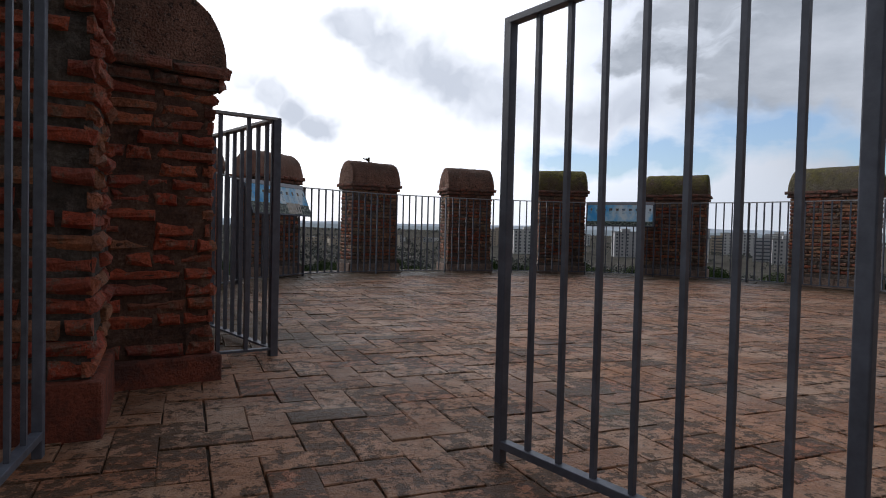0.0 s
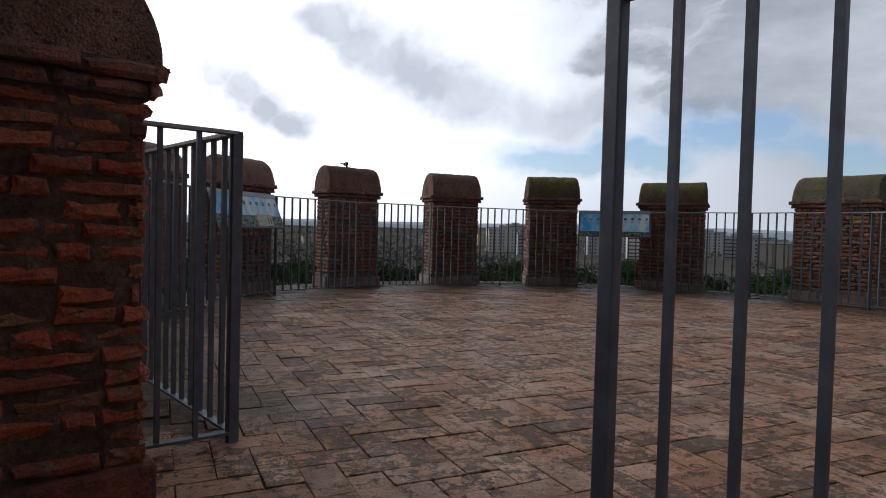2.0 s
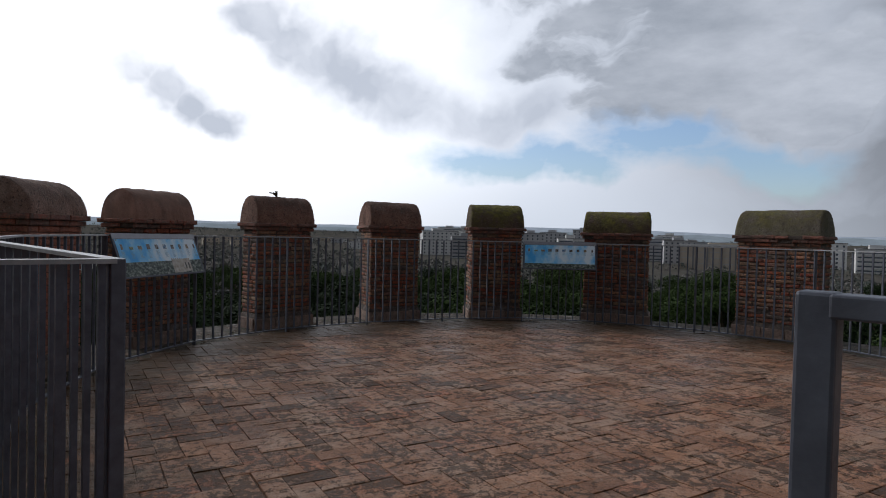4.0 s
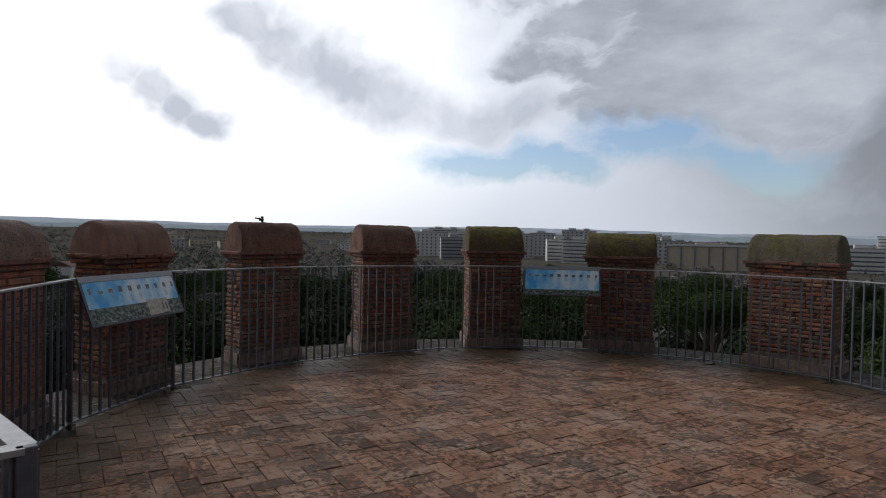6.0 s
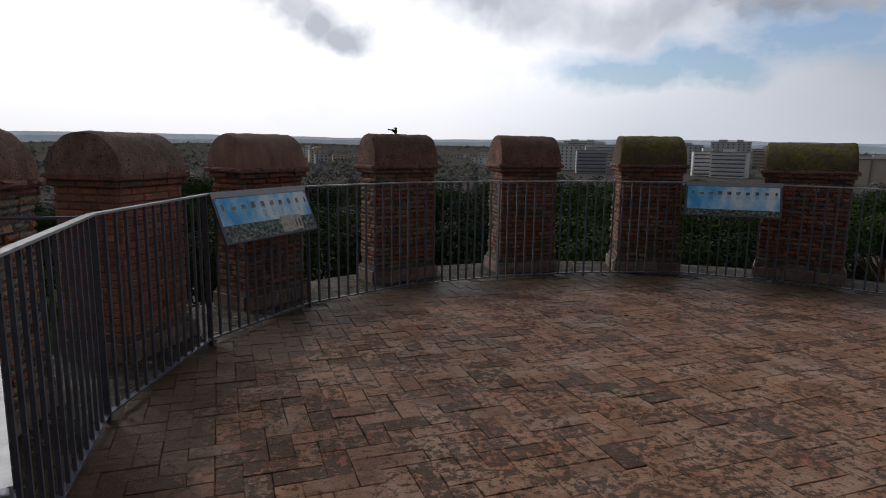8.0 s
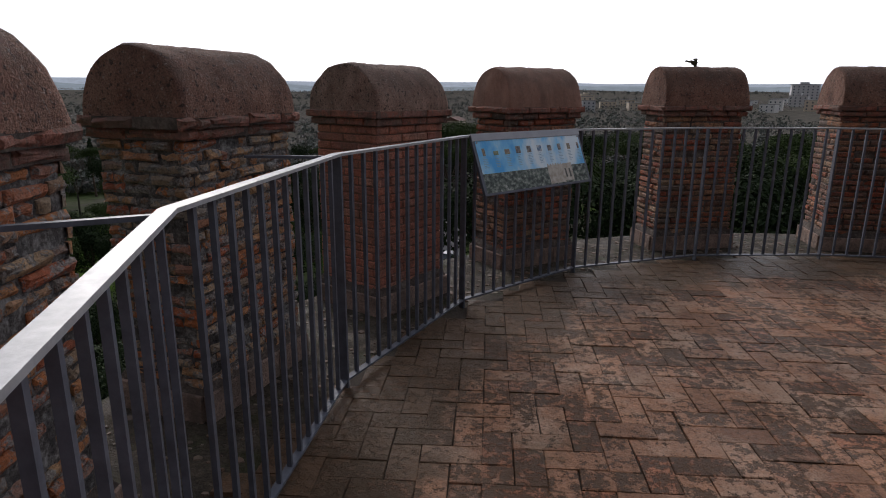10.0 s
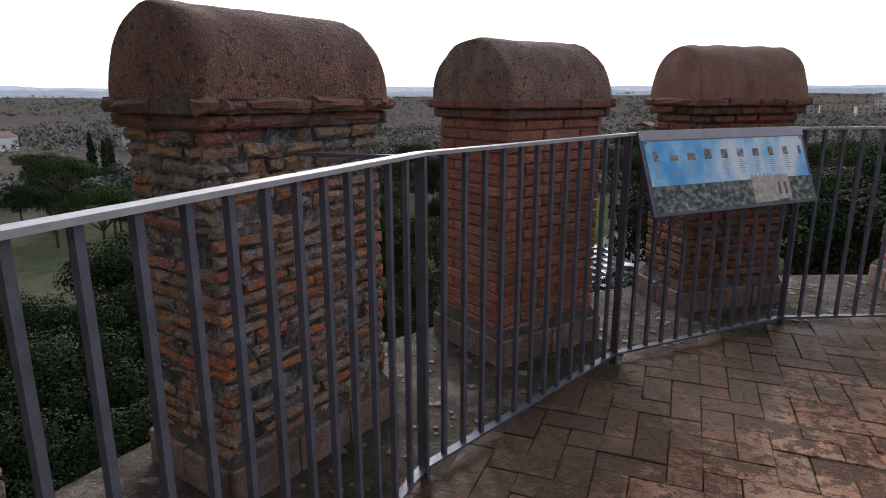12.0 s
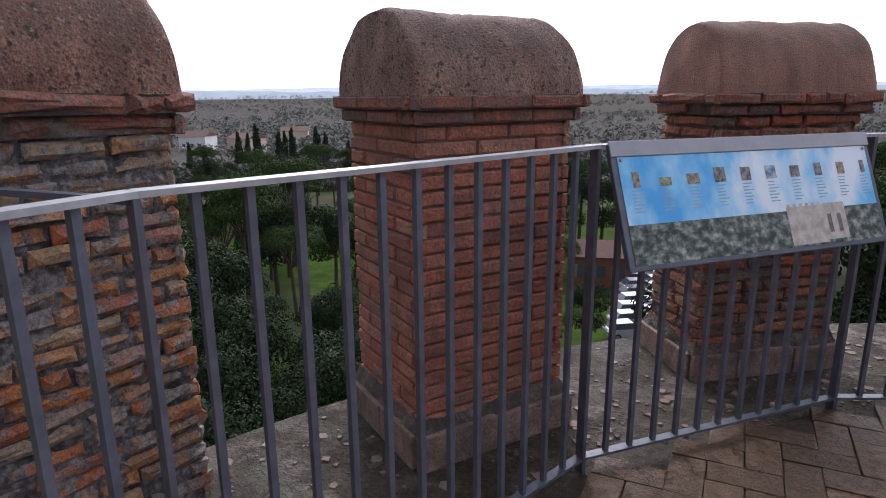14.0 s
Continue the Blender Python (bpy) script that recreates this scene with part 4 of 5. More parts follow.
def stone_pine(seed, h=15.0):
    rnd = random.Random(seed)
    e = new("pine_tree")
    tagged(e, "dark green umbrella pine with a bare forked trunk", "tree", group="park trees")
    bm = bmesh.new()
    fork = (rnd.uniform(-0.5, 0.5), rnd.uniform(-0.5, 0.5), h * 0.55)
    limb(bm, (0, 0, -0.5), fork, 0.34, 0.24)
    verts, faces = [], []
    for i in range(9):
        a = 6.28 * i / 9 + rnd.uniform(-0.3, 0.3)
        r = h * rnd.uniform(0.10, 0.30) if i else 0.0
        c = (fork[0] + r * math.cos(a), fork[1] + r * math.sin(a), h * rnd.uniform(0.78, 0.90))
        limb(bm, fork, (c[0], c[1], c[2] - 0.4), 0.16, 0.05, 5)
        leaves(verts, faces, rnd, c, (h * 0.15, h * 0.15, h * 0.085), 950, 0.135, 0.25)
    part("trunk", bm, mat_bark, e)
    part("crown", leaf_mesh("crown", verts, faces, mat_pine), None, e)
    return e


def evergreen(seed, h=11.0):
    rnd = random.Random(seed)
    e = new("broadleaf_tree")
    tagged(e, "dark evergreen tree with a dense uneven crown", "tree", group="park trees")
    bm = bmesh.new()
    limb(bm, (0, 0, -0.5), (0.1, 0.1, h * 0.5), 0.28, 0.16)
    verts, faces = [], []
    for i in range(11):
        a = rnd.uniform(0, 6.28)
        r = h * rnd.uniform(0.05, 0.24)
        z = h * rnd.uniform(0.36, 0.86)
        k = h * rnd.uniform(0.12, 0.19)
        limb(bm, (0.1, 0.1, h * 0.42), (r * math.cos(a), r * math.sin(a), z), 0.09, 0.03, 5)
        leaves(verts, faces, rnd, (r * math.cos(a), r * math.sin(a), z), (k, k, k * 0.85), 850, 0.125)
    part("trunk", bm, mat_bark, e)
    part("crown", leaf_mesh("crown", verts, faces, mat_oak), None, e)
    return e


def cypress(seed, h=13.0):
    rnd = random.Random(seed)
    e = new("cypress_tree")
    tagged(e, "tall narrow dark cypress tree", "tree", group="cypresses beyond the park")
    bm = bmesh.new()
    limb(bm, (0, 0, -0.5), (0, 0, h * 0.9), 0.22, 0.04)
    verts, faces = [], []
    for i in range(12):
        f = (i + 0.5) / 12
        r = h * 0.095 * math.sin(math.pi * min(1.0, 0.18 + f * 0.80)) ** 0.8
        leaves(verts, faces, rnd, (rnd.uniform(-0.2, 0.2), rnd.uniform(-0.2, 0.2), h * (0.06 + 0.90 * f)), (r, r, h * 0.06), 70, 0.4)
    part("trunk", bm, mat_bark, e)
    part("crown", leaf_mesh("crown", verts, faces, mat_cypress), None, e)
    return e


def bare_tree(seed, h=10.0):
    rnd = random.Random(seed)
    e = new("bare_tree")
    tagged(e, "leafless grey-brown winter tree", "tree", group="park trees")
    bm = bmesh.new()
    limb(bm, (0, 0, -0.5), (0, 0, h * 0.4), 0.18, 0.12, 6)

    def grow(p, d, length, r, depth):
        q = p + d * length
        limb(bm, p, q, r, r * 0.55, 4)
        if depth:
            for _ in range(4):
                nd = (d + Vector((rnd.uniform(-0.8, 0.8), rnd.uniform(-0.8, 0.8), rnd.uniform(-0.1, 0.6)))).normalized()
                grow(q, nd, length * rnd.uniform(0.6, 0.8), r * 0.55, depth - 1)
    for _ in range(5):
        grow(Vector((0, 0, h * 0.38)), Vector((rnd.uniform(-0.6, 0.6), rnd.uniform(-0.6, 0.6), 1)).normalized(), h * 0.22, 0.08, 3)
    part("trunk", bm, mat_twig, e)
    return e


def plant(ob, az, r, scale, turn, first):
    x, y = polar(az, r)
    m = pose(x, y, land_height(x, y) - 0.2, 0, 0, turn) @ Matrix.Scale(scale, 4)
    if first:
        ob.matrix_basis = m
        return ob
    c = copy_thing(ob, pose(0, 0, 0))
    c.matrix_basis = m
    return c


def forest():
    rnd = random.Random(11)
    makers = [(stone_pine, 15.0)] * 3 + [(evergreen, 11.0)] * 3
    bases = [[f(30 + i, h), h, False] for i, (f, h) in enumerate(makers)]
    cyps = [[cypress(60 + i), 13.0, False] for i in range(3)]
    bares = [[bare_tree(80 + i), 10.0, False] for i in range(2)]

    def put(b, az, r, height):
        plant(b[0], az, r, height / b[1], rnd.uniform(0, 360), not b[2])
        b[2] = True
    spots = []

    def free(az, r, gap):
        x, y = polar(az, r)
        if any((x - u) ** 2 + (y - v) ** 2 < gap * gap for u, v in spots):
            return False
        spots.append((x, y))
        return True
    # dense belt below the terrace to the north and east
    for _ in range(900):
        az, r = rnd.uniform(-10, 66), 24 + 130 * rnd.random() ** 0.8
        if az < -5 and r < 84:
            continue
        if len(spots) > 105 or not free(az, r, 5.5 + r * 0.022):
            continue
        top = -1.458 - r * math.tan(radians(rnd.uniform(2.0, 4.6))) if r > 45 else rnd.uniform(-10.5, -6.5)
        put(rnd.choice(bases), az, r, max(6.0, min(17.5, top + 1.458 + 1.4 - GROUND)))
    n0 = len(spots)
    # looser park to the west
    for _ in range(900):
        az, r = rnd.uniform(-82, -16), 24 + 130 * rnd.random() ** 1.4
        if az > -19 and (r > 40 or az > -17):
            continue
        if (az < -54 and 50 < r < 105) or (-50 < az < -40 and 48 < r < 62) or len(spots) - n0 > 150 or not free(az, r, 3.9 + r * 0.025):
            continue
        put(rnd.choice(bases if r > 60 else bases[3:]), az, r, rnd.uniform(6.5, 9.5) if r < 60 else rnd.uniform(8.0, 12.5))
    for az, r, h in ((-70, 33, 9.0), (-64, 28, 8.0), (-58, 30, 9.0), (-52, 27, 8.0), (-47, 34, 9.5), (-42, 29, 8.5), (-38, 36, 9), (-76, 38, 10), (-66, 44, 11.0), (-60, 38, 10.0), (-46, 66, 14.5), (-43, 78, 15.0), (-57, 112, 13), (-70, 115, 12), (-35, 40, 8.5), (-15.5, 92, 12.0), (-17.5, 98, 13.0), (-13.5, 104, 13.0), (-7.4, 90, 9.0), (-6.6, 78, 8.5), (-19.5, 86, 12.0), (-11.0, 118, 13.0), (-15.2, 56, 6.5), (-8.0, 128, 13.0), (-22, 44, 8.5), (-26, 50, 9.0), (-30, 45, 8.5), (-27, 37, 7.5), (-33, 54, 9.5), (-23, 58, 9.5), (-37, 47, 8.5), (-50, 43, 11.0), (-54, 39, 10.0), (-48, 51, 11.5), (-57.5, 47, 10.5), (-52.5, 55, 12.0), (-45, 40, 10.0), (-31, 33, 7.0), (-20.5, 50, 8.0), (-28.5, 64, 10.5)):
        put(bases[0 if h > 12 else 3], az, r, h)
    for i in range(26):
        put(rnd.choice(cyps), rnd.uniform(-56, -36) if i < 20 else rnd.uniform(-66, -30), rnd.uniform(165, 215), rnd.uniform(8, 14))
    for _ in range(16):
        put(rnd.choice(bares), rnd.uniform(-60, 10), rnd.uniform(120, 230), rnd.uniform(7, 11))


forest()


def far_woods():
    """Far trees and scrub, too many to count."""
    rnd = random.Random(5)
    for mat, label, count, tall in ((mat_haze_wood, "far woods on the plain, foliage colour paled for haze", 15000, 0.8), (mat_haze_twig, "far bare brown winter woods on the hills, colour paled for haze", 15000, 0.6)):
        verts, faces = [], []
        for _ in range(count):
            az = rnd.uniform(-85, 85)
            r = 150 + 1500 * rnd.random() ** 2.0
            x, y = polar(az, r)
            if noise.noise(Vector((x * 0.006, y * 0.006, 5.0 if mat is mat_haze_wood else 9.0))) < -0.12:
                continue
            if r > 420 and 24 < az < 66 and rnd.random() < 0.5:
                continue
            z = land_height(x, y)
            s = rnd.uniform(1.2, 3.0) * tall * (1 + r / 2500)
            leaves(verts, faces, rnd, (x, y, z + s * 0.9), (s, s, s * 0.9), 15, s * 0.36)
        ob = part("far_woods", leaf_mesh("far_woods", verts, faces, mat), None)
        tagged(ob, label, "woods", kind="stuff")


far_woods()

# ---- far ridges ----


def ridge(name, r, base, heights, colour, glow, label, seed):
    bm = bmesh.new()
    rows = []
    for i in range(181):
        az = -90 + i
        x, y = polar(az, r)
        el = heights[0] + heights[1] * noise.noise(Vector((az * 0.045, seed, 0))) + heights[2] * noise.noise(Vector((az * 0.35, seed, 3))) + 0.4 * heights[2] * noise.noise(Vector((az * 1.7, seed, 5)))
        rows.append([bm.verts.new((x, y, base)), bm.verts.new((x, y, 1.4 + r * math.tan(radians(el)))), bm.verts.new((x * 1.12, y * 1.12, base))])
    for p, q in zip(rows, rows[1:]):
        bm.faces.new((p[0], q[0], q[1], p[1]))
        bm.faces.new((p[1], q[1], q[2], p[2]))
    m, k, b = material(name)
    # horizon haze is put into the ridge's colour and its emission
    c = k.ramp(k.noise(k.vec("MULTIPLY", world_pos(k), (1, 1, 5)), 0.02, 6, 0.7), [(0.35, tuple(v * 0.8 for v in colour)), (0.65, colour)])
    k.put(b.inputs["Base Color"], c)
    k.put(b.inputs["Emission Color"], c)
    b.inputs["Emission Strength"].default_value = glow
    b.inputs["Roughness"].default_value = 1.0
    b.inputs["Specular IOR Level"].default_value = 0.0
    tagged(part("backdrop", bm, m), label, "hills", kind="structure")


ridge("hazed_far_hills", 3900, -60, (0.80, 0.36, 0.10), (0.44, 0.50, 0.58), 0.6, "hills on the far horizon, blue haze put into their colour and glow", 2.0)
ridge("hazed_near_hills", 2300, -40, (0.50, 0.42, 0.16), (0.33, 0.39, 0.44), 0.55, "wooded hills near the horizon, grey haze put into their colour and glow", 7.0)

# ---- town ----
mat_white_wall = simple("pale_render", (0.80, 0.79, 0.77), 0.8, vary=0.12, scale=0.2, bump=0.0)
mat_grey_wall = simple("grey_render", (0.58, 0.58, 0.59), 0.8, vary=0.15, scale=0.2, bump=0.0)
mat_beige_wall = simple("beige_render", (0.66, 0.56, 0.44), 0.8, vary=0.12, scale=0.2, bump=0.0)
mat_red_wall = simple("red_render", (0.30, 0.12, 0.08), 0.85, vary=0.2, scale=0.6, bump=0.0)
mat_window = simple("far_glass", (0.12, 0.14, 0.17), 0.2, vary=0.3, scale=0.5, bump=0.0)
mat_roof = simple("flat_roof", (0.30, 0.29, 0.29), 0.9, vary=0.2, scale=0.4, bump=0.0)
mat_tiles = simple("roof_tiles", (0.17, 0.085, 0.06), 0.85, vary=0.35, scale=1.5, bump=0.2)


def block_of_flats(az, r, w, d, storeys, wall, style, turn=0.0):
    x, y = polar(az, r)
    z = min(land_height(x, y), GROUND + 6)
    e = new("apartment_building")
    e.matrix_world = pose(x, y, z, 0, 0, -az + turn)
    h = storeys * 3.1 + 1.0
    tagged(e, {"bands": "distant pale apartment block with long window bands", "bays": "distant grey apartment block with rows of windows", "works": "distant long beige works building with upright piers"}[style], "building", group="distant town buildings")
    part("wall", boxed(-w / 2, w / 2, -d / 2, d / 2, -4.0, h), wall, e)
    part("roof", boxed(-w / 2 - 0.4, w / 2 + 0.4, -d / 2 - 0.4, d / 2 + 0.4, h + 0.003, h + 0.5), mat_roof, e)
    if storeys > 3:
        part("roof_room", boxed(-w * 0.2, w * 0.12, -d * 0.25, d * 0.25, h + 0.503, h + 3.0), wall, e)
    for s in range(storeys):
        z0 = 1.2 + s * 3.1
        if style == "bands":
            part("window", boxed(-w / 2 + 1.0, w / 2 - 1.0, -d / 2 - 0.05, -d / 2 + 0.3, z0, z0 + 1.0), mat_window, e)
            part("balcony", boxed(-w / 2 + 0.5, w / 2 - 0.5, -d / 2 - 1.0, -d / 2 - 0.06, z0 - 0.9, z0 - 0.1), wall, e)
        elif style == "bays":
            n = max(3, int(w / 4.2))
            for i in range(n):
                u = -w / 2 + w * (i + 0.5) / n
                part("window", boxed(u - 0.7, u + 0.7, -d / 2 - 0.05, -d / 2 + 0.3, z0, z0 + 1.5), mat_window, e)
    if style == "works":
        n = int(w / 9)
        for i in range(n + 1):
            u = -w / 2 + w * i / n
            part("pier", boxed(u - 0.5, u + 0.5, -d / 2 - 0.6, -d / 2 - 0.01, 0, h), mat_roof, e)
        for s in range(1, 4):
            part("string_course", boxed(-w / 2, w / 2, -d / 2 - 0.15, -d / 2 - 0.003, h * s / 4, h * s / 4 + 0.35), mat_grey_wall, e)
        part("parapet", boxed(-w / 2, w / 2, -d / 2 - 0.8, -d / 2 + 0.5, h + 0.503, h + 2.0), mat_white_wall, e)


def town():
    rnd = random.Random(21)
    B, Y, K = "bands", "bays", "works"
    rows = [(24.5, 610, 34, 16, 7, mat_white_wall, Y, 10), (27.0, 560, 26, 14, 6, mat_grey_wall, B, 5), (27.8, 640, 30, 16, 7, mat_white_wall, B, -8),
            (33.0, 600, 24, 14, 7, mat_grey_wall, Y, 12), (35.0, 650, 26, 14, 7, mat_grey_wall, Y, 0), (36.6, 560, 24, 15, 6, mat_white_wall, B, 6), (38.3, 540, 26, 14, 6, mat_white_wall, B, -12),
            (44.2, 600, 22, 14, 6, mat_grey_wall, B, 0), (45.8, 560, 26, 14, 6, mat_grey_wall, Y, 8), (49.6, 500, 66, 22, 5, mat_beige_wall, K, 4),
            (56.5, 560, 30, 15, 6, mat_white_wall, Y, 0), (60.0, 520, 26, 15, 5, mat_white_wall, B, 5), (64.0, 560, 30, 15, 6, mat_grey_wall, Y, 0), (69.0, 540, 30, 15, 6, mat_white_wall, Y, 0)]
    for row in rows:
        block_of_flats(*row)
    for i in range(26):
        az = rnd.uniform(18, 72)
        block_of_flats(az, rnd.uniform(680, 950), rnd.uniform(18, 34), 14, rnd.randint(5, 8), rnd.choice((mat_white_wall, mat_grey_wall, mat_beige_wall)), rnd.choice((B, Y)), rnd.uniform(-15, 15))
    for i in range(34):
        az = rnd.uniform(0, 25)
        block_of_flats(az, rnd.uniform(620, 900), rnd.uniform(12, 20), 10, rnd.randint(2, 4), rnd.choice((mat_white_wall, mat_beige_wall, mat_grey_wall)), Y, rnd.uniform(-25, 25))


town()


def small_house(az, r, w, d, h, wall, turn, label):
    x, y = polar(az, r)
    e = new("house")
    e.matrix_world = pose(x, y, land_height(x, y), 0, 0, turn)
    tagged(e, label, "house")
    part("wall", boxed(-w / 2, w / 2, -d / 2, d / 2, -1, h), wall, e)
    bm = bmesh.new()
    ov = 0.4
    pts = [(-w / 2 - ov, -d / 2 - ov, h), (w / 2 + ov, -d / 2 - ov, h), (w / 2 + ov, d / 2 + ov, h), (-w / 2 - ov, d / 2 + ov, h), (-w / 2 - ov, 0, h + d * 0.22), (w / 2 + ov, 0, h + d * 0.22)]
    vs = [bm.verts.new((a, b, c + 0.01)) for a, b, c in pts]
    for f in ((0, 1, 5, 4), (2, 3, 4, 5), (1, 2, 5), (3, 0, 4), (3, 2, 1, 0)):
        bm.faces.new([vs[i] for i in f])
    part("roof", bm, mat_tiles, e)
    for u in (-0.3, 0.0, 0.3):
        for v in range(max(1, int(h // 3))):
            win = part("window", boxed(u * w - 0.5, u * w + 0.5, -d / 2 - 0.04, -d / 2 + 0.2, 1.2 + v * 2.9, 2.6 + v * 2.9), mat_window, e)
            part("shutter", boxed(u * w - 0.95, u * w - 0.52, -d / 2 - 0.08, -d / 2 - 0.003, 1.15 + v * 2.9, 2.65 + v * 2.9), mat_pale_stone, win)


mat_pale_stone = simple("pale_stone", (0.34, 0.31, 0.27), 0.8, vary=0.3, scale=2, bump=0.2)
small_house(-15.2, 77, 7, 6, 3.6, mat_red_wall, 20, "red rendered house with a tiled roof among the trees")
for i, (az, r) in enumerate(((-48, 260), (-52, 280), (-44, 300), (-5, 300), (-9, 340), (-62, 300), (-38, 330))):
    small_house(az, r, 12, 9, 5.5, (mat_beige_wall, mat_white_wall)[i % 2], 20 * i, "small pale house with a tiled roof beyond the park")

# ---- road and parked cars ----
# asphalt grey is raised to carry the road's lit sheen in its colour
mat_asphalt = simple("asphalt", (0.13, 0.13, 0.135), 0.85, vary=0.3, scale=2.0, bump=0.2)


def road():
    bm = bmesh.new()
    line = [(-6.5, 38.0), (-8.8, 52.0), (-11.2, 64.0), (-13.4, 76.0), (-15.3, 87.0), (-15.5, 97.0), (-9.0, 118.0), (4.0, 150.0)]
    rows = []
    for i, (x, y) in enumerate(line):
        a, b = line[max(0, i - 1)], line[min(len(line) - 1, i + 1)]
        d = Vector((b[0] - a[0], b[1] - a[1])).normalized()
        n = Vector((d.y, -d.x))
        rows.append([bm.verts.new((x + n.x * s, y + n.y * s, max(land_height(x + n.x * s, y + n.y * s), GROUND) + 0.35)) for s in (-4.0, 4.0)])
    for a, b in zip(rows, rows[1:]):
        bm.faces.new((a[0], a[1], b[1], b[0]))
    tagged(part("road", bm, mat_asphalt), "grey asphalt road with parked cars below the tower", "road", kind="structure")


road()


def paint(name, colour):
    m, k, b = material(name)
    k.put(b.inputs["Base Color"], k.ramp(k.noise(world_pos(k), 1.5, 3, 0.5), [(0.3, tuple(c * 0.85 for c in colour)), (0.7, colour)]))
    b.inputs["Roughness"].default_value = 0.25
    b.inputs["Coat Weight"].default_value = 0.6
    return m


mat_lamp_red = simple("red_lamp", (0.35, 0.02, 0.02), 0.3, vary=0.2, bump=0.0)
mat_tyre = simple("tyre_rubber", (0.02, 0.02, 0.02), 0.8, vary=0.2, bump=0.0)
CAR_PAINTS = [paint("car_paint_" + n, c) for n, c in (("white", (0.75, 0.76, 0.78)), ("silver", (0.45, 0.47, 0.5)), ("dark", (0.05, 0.055, 0.065)))]


def car(x, y, turn, body, label):
    e = new("car")
    e.matrix_world = pose(x, y, GROUND + 0.36, 0, 0, turn)
    tagged(e, label, "car", group="parked cars")
    bm = bmesh.new()
    sec = [(-2.1, 0.45, 0.75), (-2.0, 0.35, 0.95), (-0.9, 0.3, 1.0), (1.0, 0.3, 1.0), (1.9, 0.32, 0.9), (2.1, 0.45, 0.7)]
    rows = [[bm.verts.new((u, s * 0.86, z)) for s, z in ((-1, lo), (-1, hi), (1, hi), (1, lo))] for u, lo, hi in sec]
    for a, b in zip(rows, rows[1:]):
        for i in range(4):
            q = (i + 1) % 4
            bm.faces.new((a[i], a[q], b[q], b[i]))
    bm.faces.new(rows[0])
    bm.faces.new(rows[-1])
    bmesh.ops.recalc_face_normals(bm, faces=bm.faces)
    shell = part("body", bm, body, e)
    for u, s, mat in ((2.04, -1, mat_metal_top), (2.04, 1, mat_metal_top), (-2.08, -1, mat_lamp_red), (-2.08, 1, mat_lamp_red)):
        part("headlight" if u > 0 else "tail_light", boxed(u - 0.06, u + 0.06, s * 0.62 - 0.16, s * 0.62 + 0.16, 0.62, 0.76, 0.01), mat, shell)
    bm = bmesh.new()
    vs = [bm.verts.new(p) for p in ((-1.9, -0.8, 0.97), (0.95, -0.8, 1.0), (0.95, 0.8, 1.0), (-1.9, 0.8, 0.97), (-1.4, -0.62, 1.45), (0.2, -0.62, 1.47), (0.2, 0.62, 1.47), (-1.4, 0.62, 1.45))]
    for f in ((0, 1, 5, 4), (1, 2, 6, 5), (2, 3, 7, 6), (3, 0, 4, 7), (4, 5, 6, 7)):
        bm.faces.new([vs[i] for i in f])
    part("cabin_glass", bm, mat_window, e)
    part("roof", boxed(-1.36, 0.16, -0.6, 0.6, 1.455, 1.51, 0.015), body, e)
    for u in (-1.3, 1.3):
        for s in (-1, 1):
            bm = bmesh.new()
            bmesh.ops.create_cone(bm, cap_ends=True, segments=14, radius1=0.32, radius2=0.32, depth=0.2, matrix=pose(u, s * 0.78, 0.32, 90))
            wheel = part("wheel", bm, mat_tyre, e)
            bm = bmesh.new()
            bmesh.ops.create_cone(bm, cap_ends=True, segments=12, radius1=0.19, radius2=0.17, depth=0.03, matrix=pose(u, s * 0.895, 0.32, 90))
            part("rim", bm, mat_metal_top, wheel)


def cars():
    rnd = random.Random(3)
    for i in range(11):
        x, y = -12.2 - 0.50 * i, 57.5 + 2.72 * i
        body = CAR_PAINTS[(0, 1, 0, 0, 2, 0, 1, 0, 0, 0, 1)[i]]
        car(x, y, 40 + rnd.uniform(-3, 3), body, {0: "white", 1: "silver", 2: "dark"}[CAR_PAINTS.index(body)] + " car parked in a row beside the road")
    for i in range(4):
        x, y = -8.2 - 1.25 * i, 58.5 + 6.4 * i
        body = CAR_PAINTS[(2, 1, 2, 0)[i]]
        car(x, y, 101, body, {0: "white", 1: "silver", 2: "dark"}[CAR_PAINTS.index(body)] + " car parked along the road")


cars()


# ---- loose fragments on the ledge ----


def ledge_fragments():
    rnd = random.Random(29)
    verts, faces = [], []
    for _ in range(1500):
        a, r = rnd.uniform(30, 200), rnd.uniform(3.92, 4.78)
        c = ring(a, r, -0.022)
        n = rnd.randint(4, 6)
        s = rnd.choice((0.006, 0.009, 0.012, 0.016, 0.03)) * rnd.uniform(0.8, 1.3)
        t0 = rnd.uniform(0, 6.28)
        base = len(verts)
        h = rnd.uniform(0.004, 0.010)
        pts = [(s * rnd.uniform(0.6, 1.0) * math.cos(t0 + 6.28 * i / n), s * rnd.uniform(0.5, 1.0) * math.sin(t0 + 6.28 * i / n)) for i in range(n)]
        verts.extend((c.x + u, c.y + v, c.z) for u, v in pts)
        verts.extend((c.x + u * 0.85, c.y + v * 0.85, c.z + h) for u, v in pts)
        faces.append(tuple(base + n + i for i in range(n)))
        for i in range(n):
            q = (i + 1) % n
            faces.append((base + i, base + q, base + n + q, base + n + i))
    me = bpy.data.meshes.new("ledge_fragments")
    me.from_pydata(verts, [], faces)
    me.materials.append(mat_fragment)
    tagged(new("ledge_fragments", me), "broken bits of pale stone and tile on the ledge", "rubble", kind="stuff")


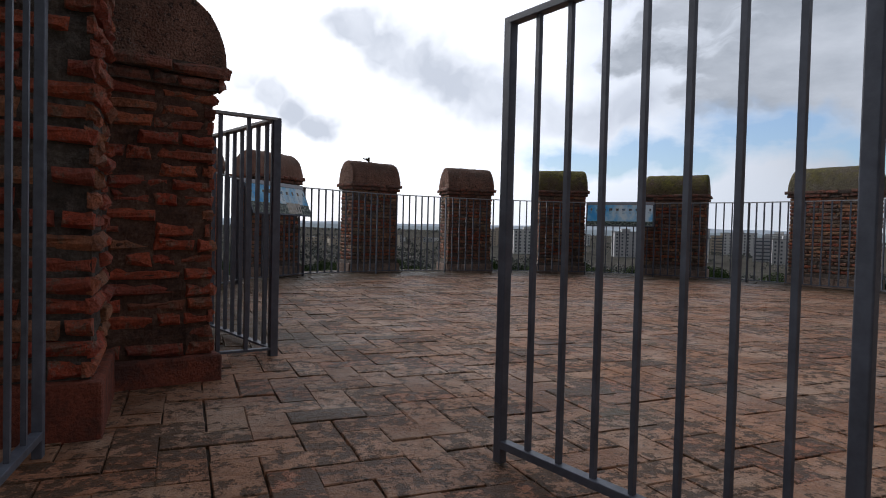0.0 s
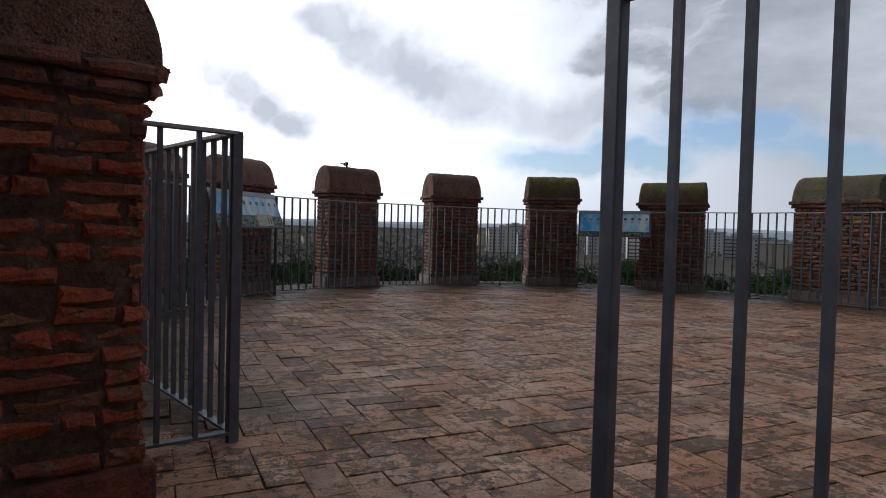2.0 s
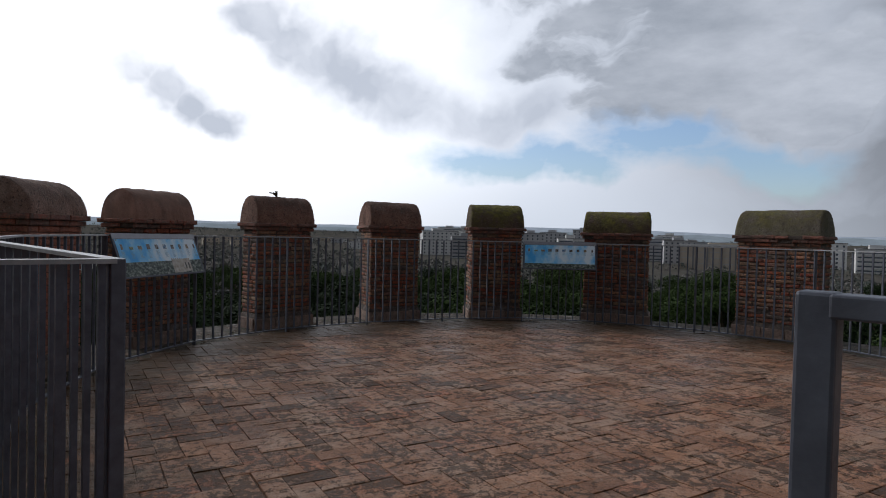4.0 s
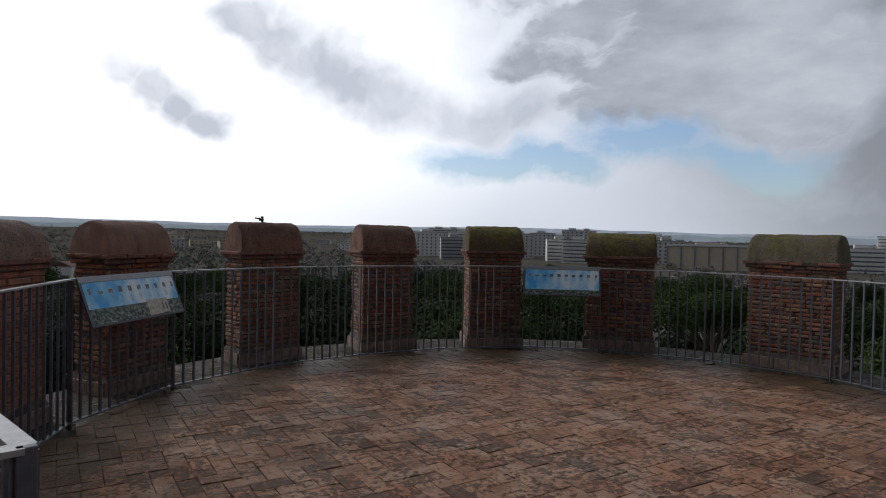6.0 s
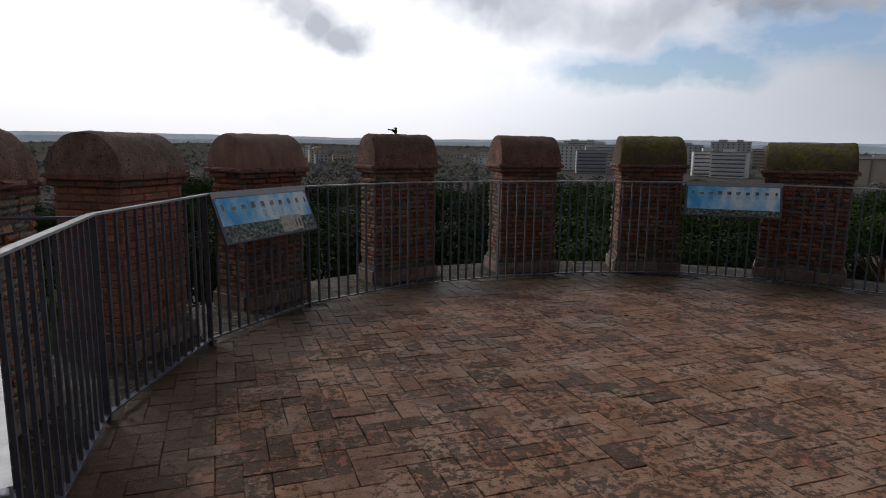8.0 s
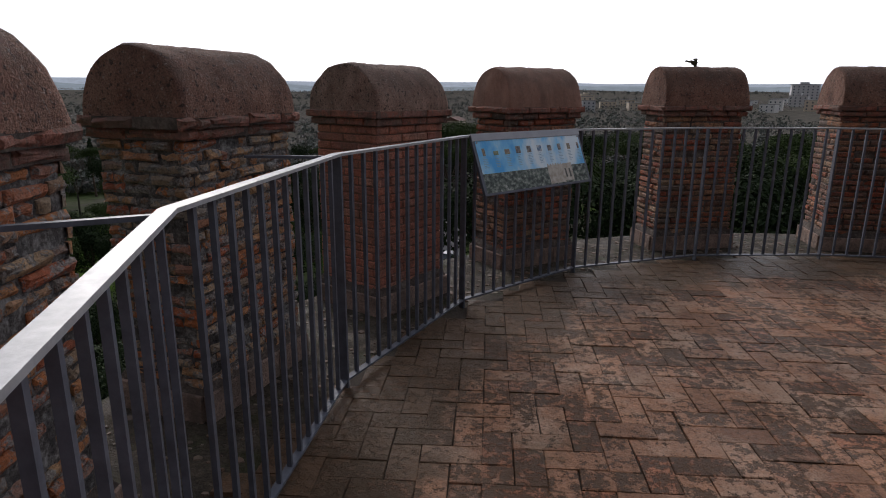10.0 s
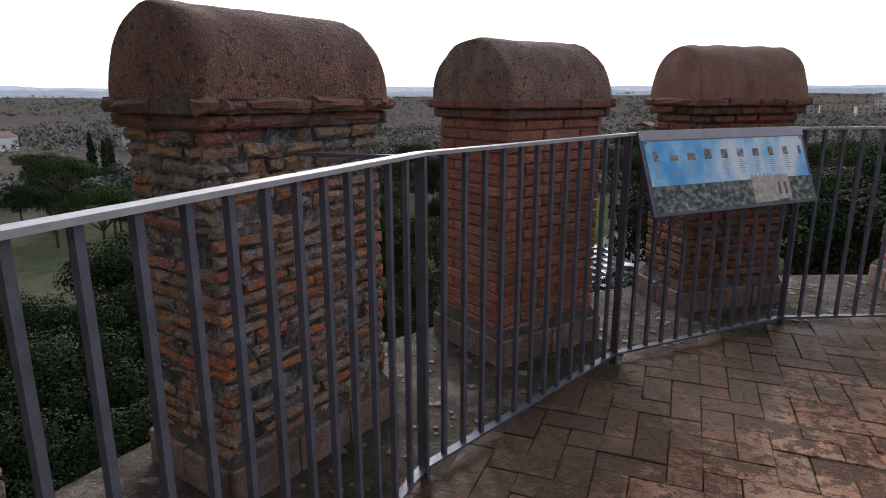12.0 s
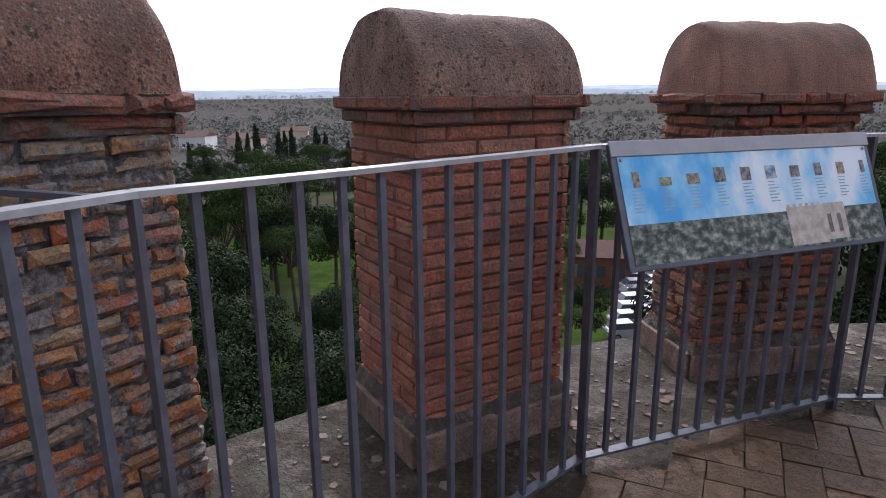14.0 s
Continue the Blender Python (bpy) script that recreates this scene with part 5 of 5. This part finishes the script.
def fragment_material():
    m, k, b = material("stone_fragment")
    isl = k.add("ShaderNodeNewGeometry").outputs["Random Per Island"]
    c = k.ramp(isl, [(0.0, (0.26, 0.22, 0.18)), (0.2, (0.15, 0.12, 0.09)), (0.7, (0.18, 0.11, 0.075)), (1.0, (0.09, 0.07, 0.055))])
    k.put(b.inputs["Base Color"], k.mix(0.5, c, k.ramp(k.noise(world_pos(k), 60.0, 4, 0.6), [(0.3, 0.5), (0.7, 1.2)]), "MULTIPLY"))
    b.inputs["Roughness"].default_value = 0.75
    return m


mat_fragment = fragment_material()
ledge_fragments()

# ---- herringbone floor bricks ----
CELL, TURNED = 0.121, 6.0
ORIGIN = (1.375, 4.752)


def floor_bricks():
    rnd = random.Random(17)
    L, W, H = 2 * CELL - 0.0035, CELL - 0.0035, 0.024
    spin = Matrix.Rotation(radians(TURNED), 2)

    def corner_verts(dx, dy, dz, jit):
        vs = []
        c = 0.0025
        for z, i in ((-0.022, 0.0), (0.0 - c, 0.0), (0.0, c)):
            for sx, sy in ((-1, -1), (1, -1), (1, 1), (-1, 1)):
                vs.append((sx * (dx / 2 - i) + rnd.uniform(-jit, jit), sy * (dy / 2 - i) + rnd.uniform(-jit, jit), z + (dz if z == 0.0 else 0)))
        return vs
    quads = [(8, 9, 10, 11)] + [(r + i, r + (i + 1) % 4, r + 4 + (i + 1) % 4, r + 4 + i) for r in (0, 4) for i in range(4)]
    shared = []
    for _ in range(14):
        me = bpy.data.meshes.new("floor_brick")
        me.from_pydata(corner_verts(L, W, rnd.uniform(-0.001, 0.001), 0.003), [], quads)
        me.materials.append(mat_tile)
        shared.append(me)
    near, far_v, far_f = [], [], []
    for i in range(-60, 80):
        for j in range(-60, 80):
            k = (i + j) % 4
            if k == 0:
                u, v, ang = (i + 1) * CELL, (j + 0.5) * CELL, 0
            elif k == 2:
                u, v, ang = (i + 0.5) * CELL, (j + 1) * CELL, 90
            else:
                continue
            p = spin @ Vector((u, v))
            x, y = ORIGIN[0] + p.x, ORIGIN[1] + p.y
            r = math.hypot(x - CX, y - CY)
            landing = (-0.75 < x < 1.6 and 1.06 < y < 3.2) or (1.02 < x < 2.3 and 0.2 < y < 2.2)
            if not (r < 3.875 or landing):
                continue
            turn = ang + TURNED + rnd.uniform(-0.7, 0.7)
            x += rnd.uniform(-0.0015, 0.0015)
            y += rnd.uniform(-0.0015, 0.0015)
            z = rnd.uniform(-0.003, 0.002)
            tx, ty = rnd.uniform(-0.5, 0.5), rnd.uniform(-0.5, 0.5)
            m = pose(x, y, z, tx, ty, turn)
            if 0.35 < x < 1.75 and 1.3 < y < 7.0:
                near.append(m)
            else:
                base = len(far_v)
                far_v += [tuple(m @ Vector(c)) for c in corner_verts(L, W, 0.0, 0.003)]
                far_f += [tuple(base + q for q in f) for f in quads]
    for m in near[:320]:
        ob = new("floor_brick", rnd.choice(shared))
        ob.parent = floor
        ob.matrix_local = m
    for m in near[320:]:
        base = len(far_v)
        far_v += [tuple(m @ Vector(c)) for c in corner_verts(L, W, 0.0, 0.003)]
        far_f += [tuple(base + q for q in f) for f in quads]
    me = bpy.data.meshes.new("floor_bricks")
    me.from_pydata(far_v, [], far_f)
    me.materials.append(mat_tile_joined)
    ob = new("floor_bricks", me)
    ob.parent = floor
    tagged(ob, kind="stuff")


floor_bricks()
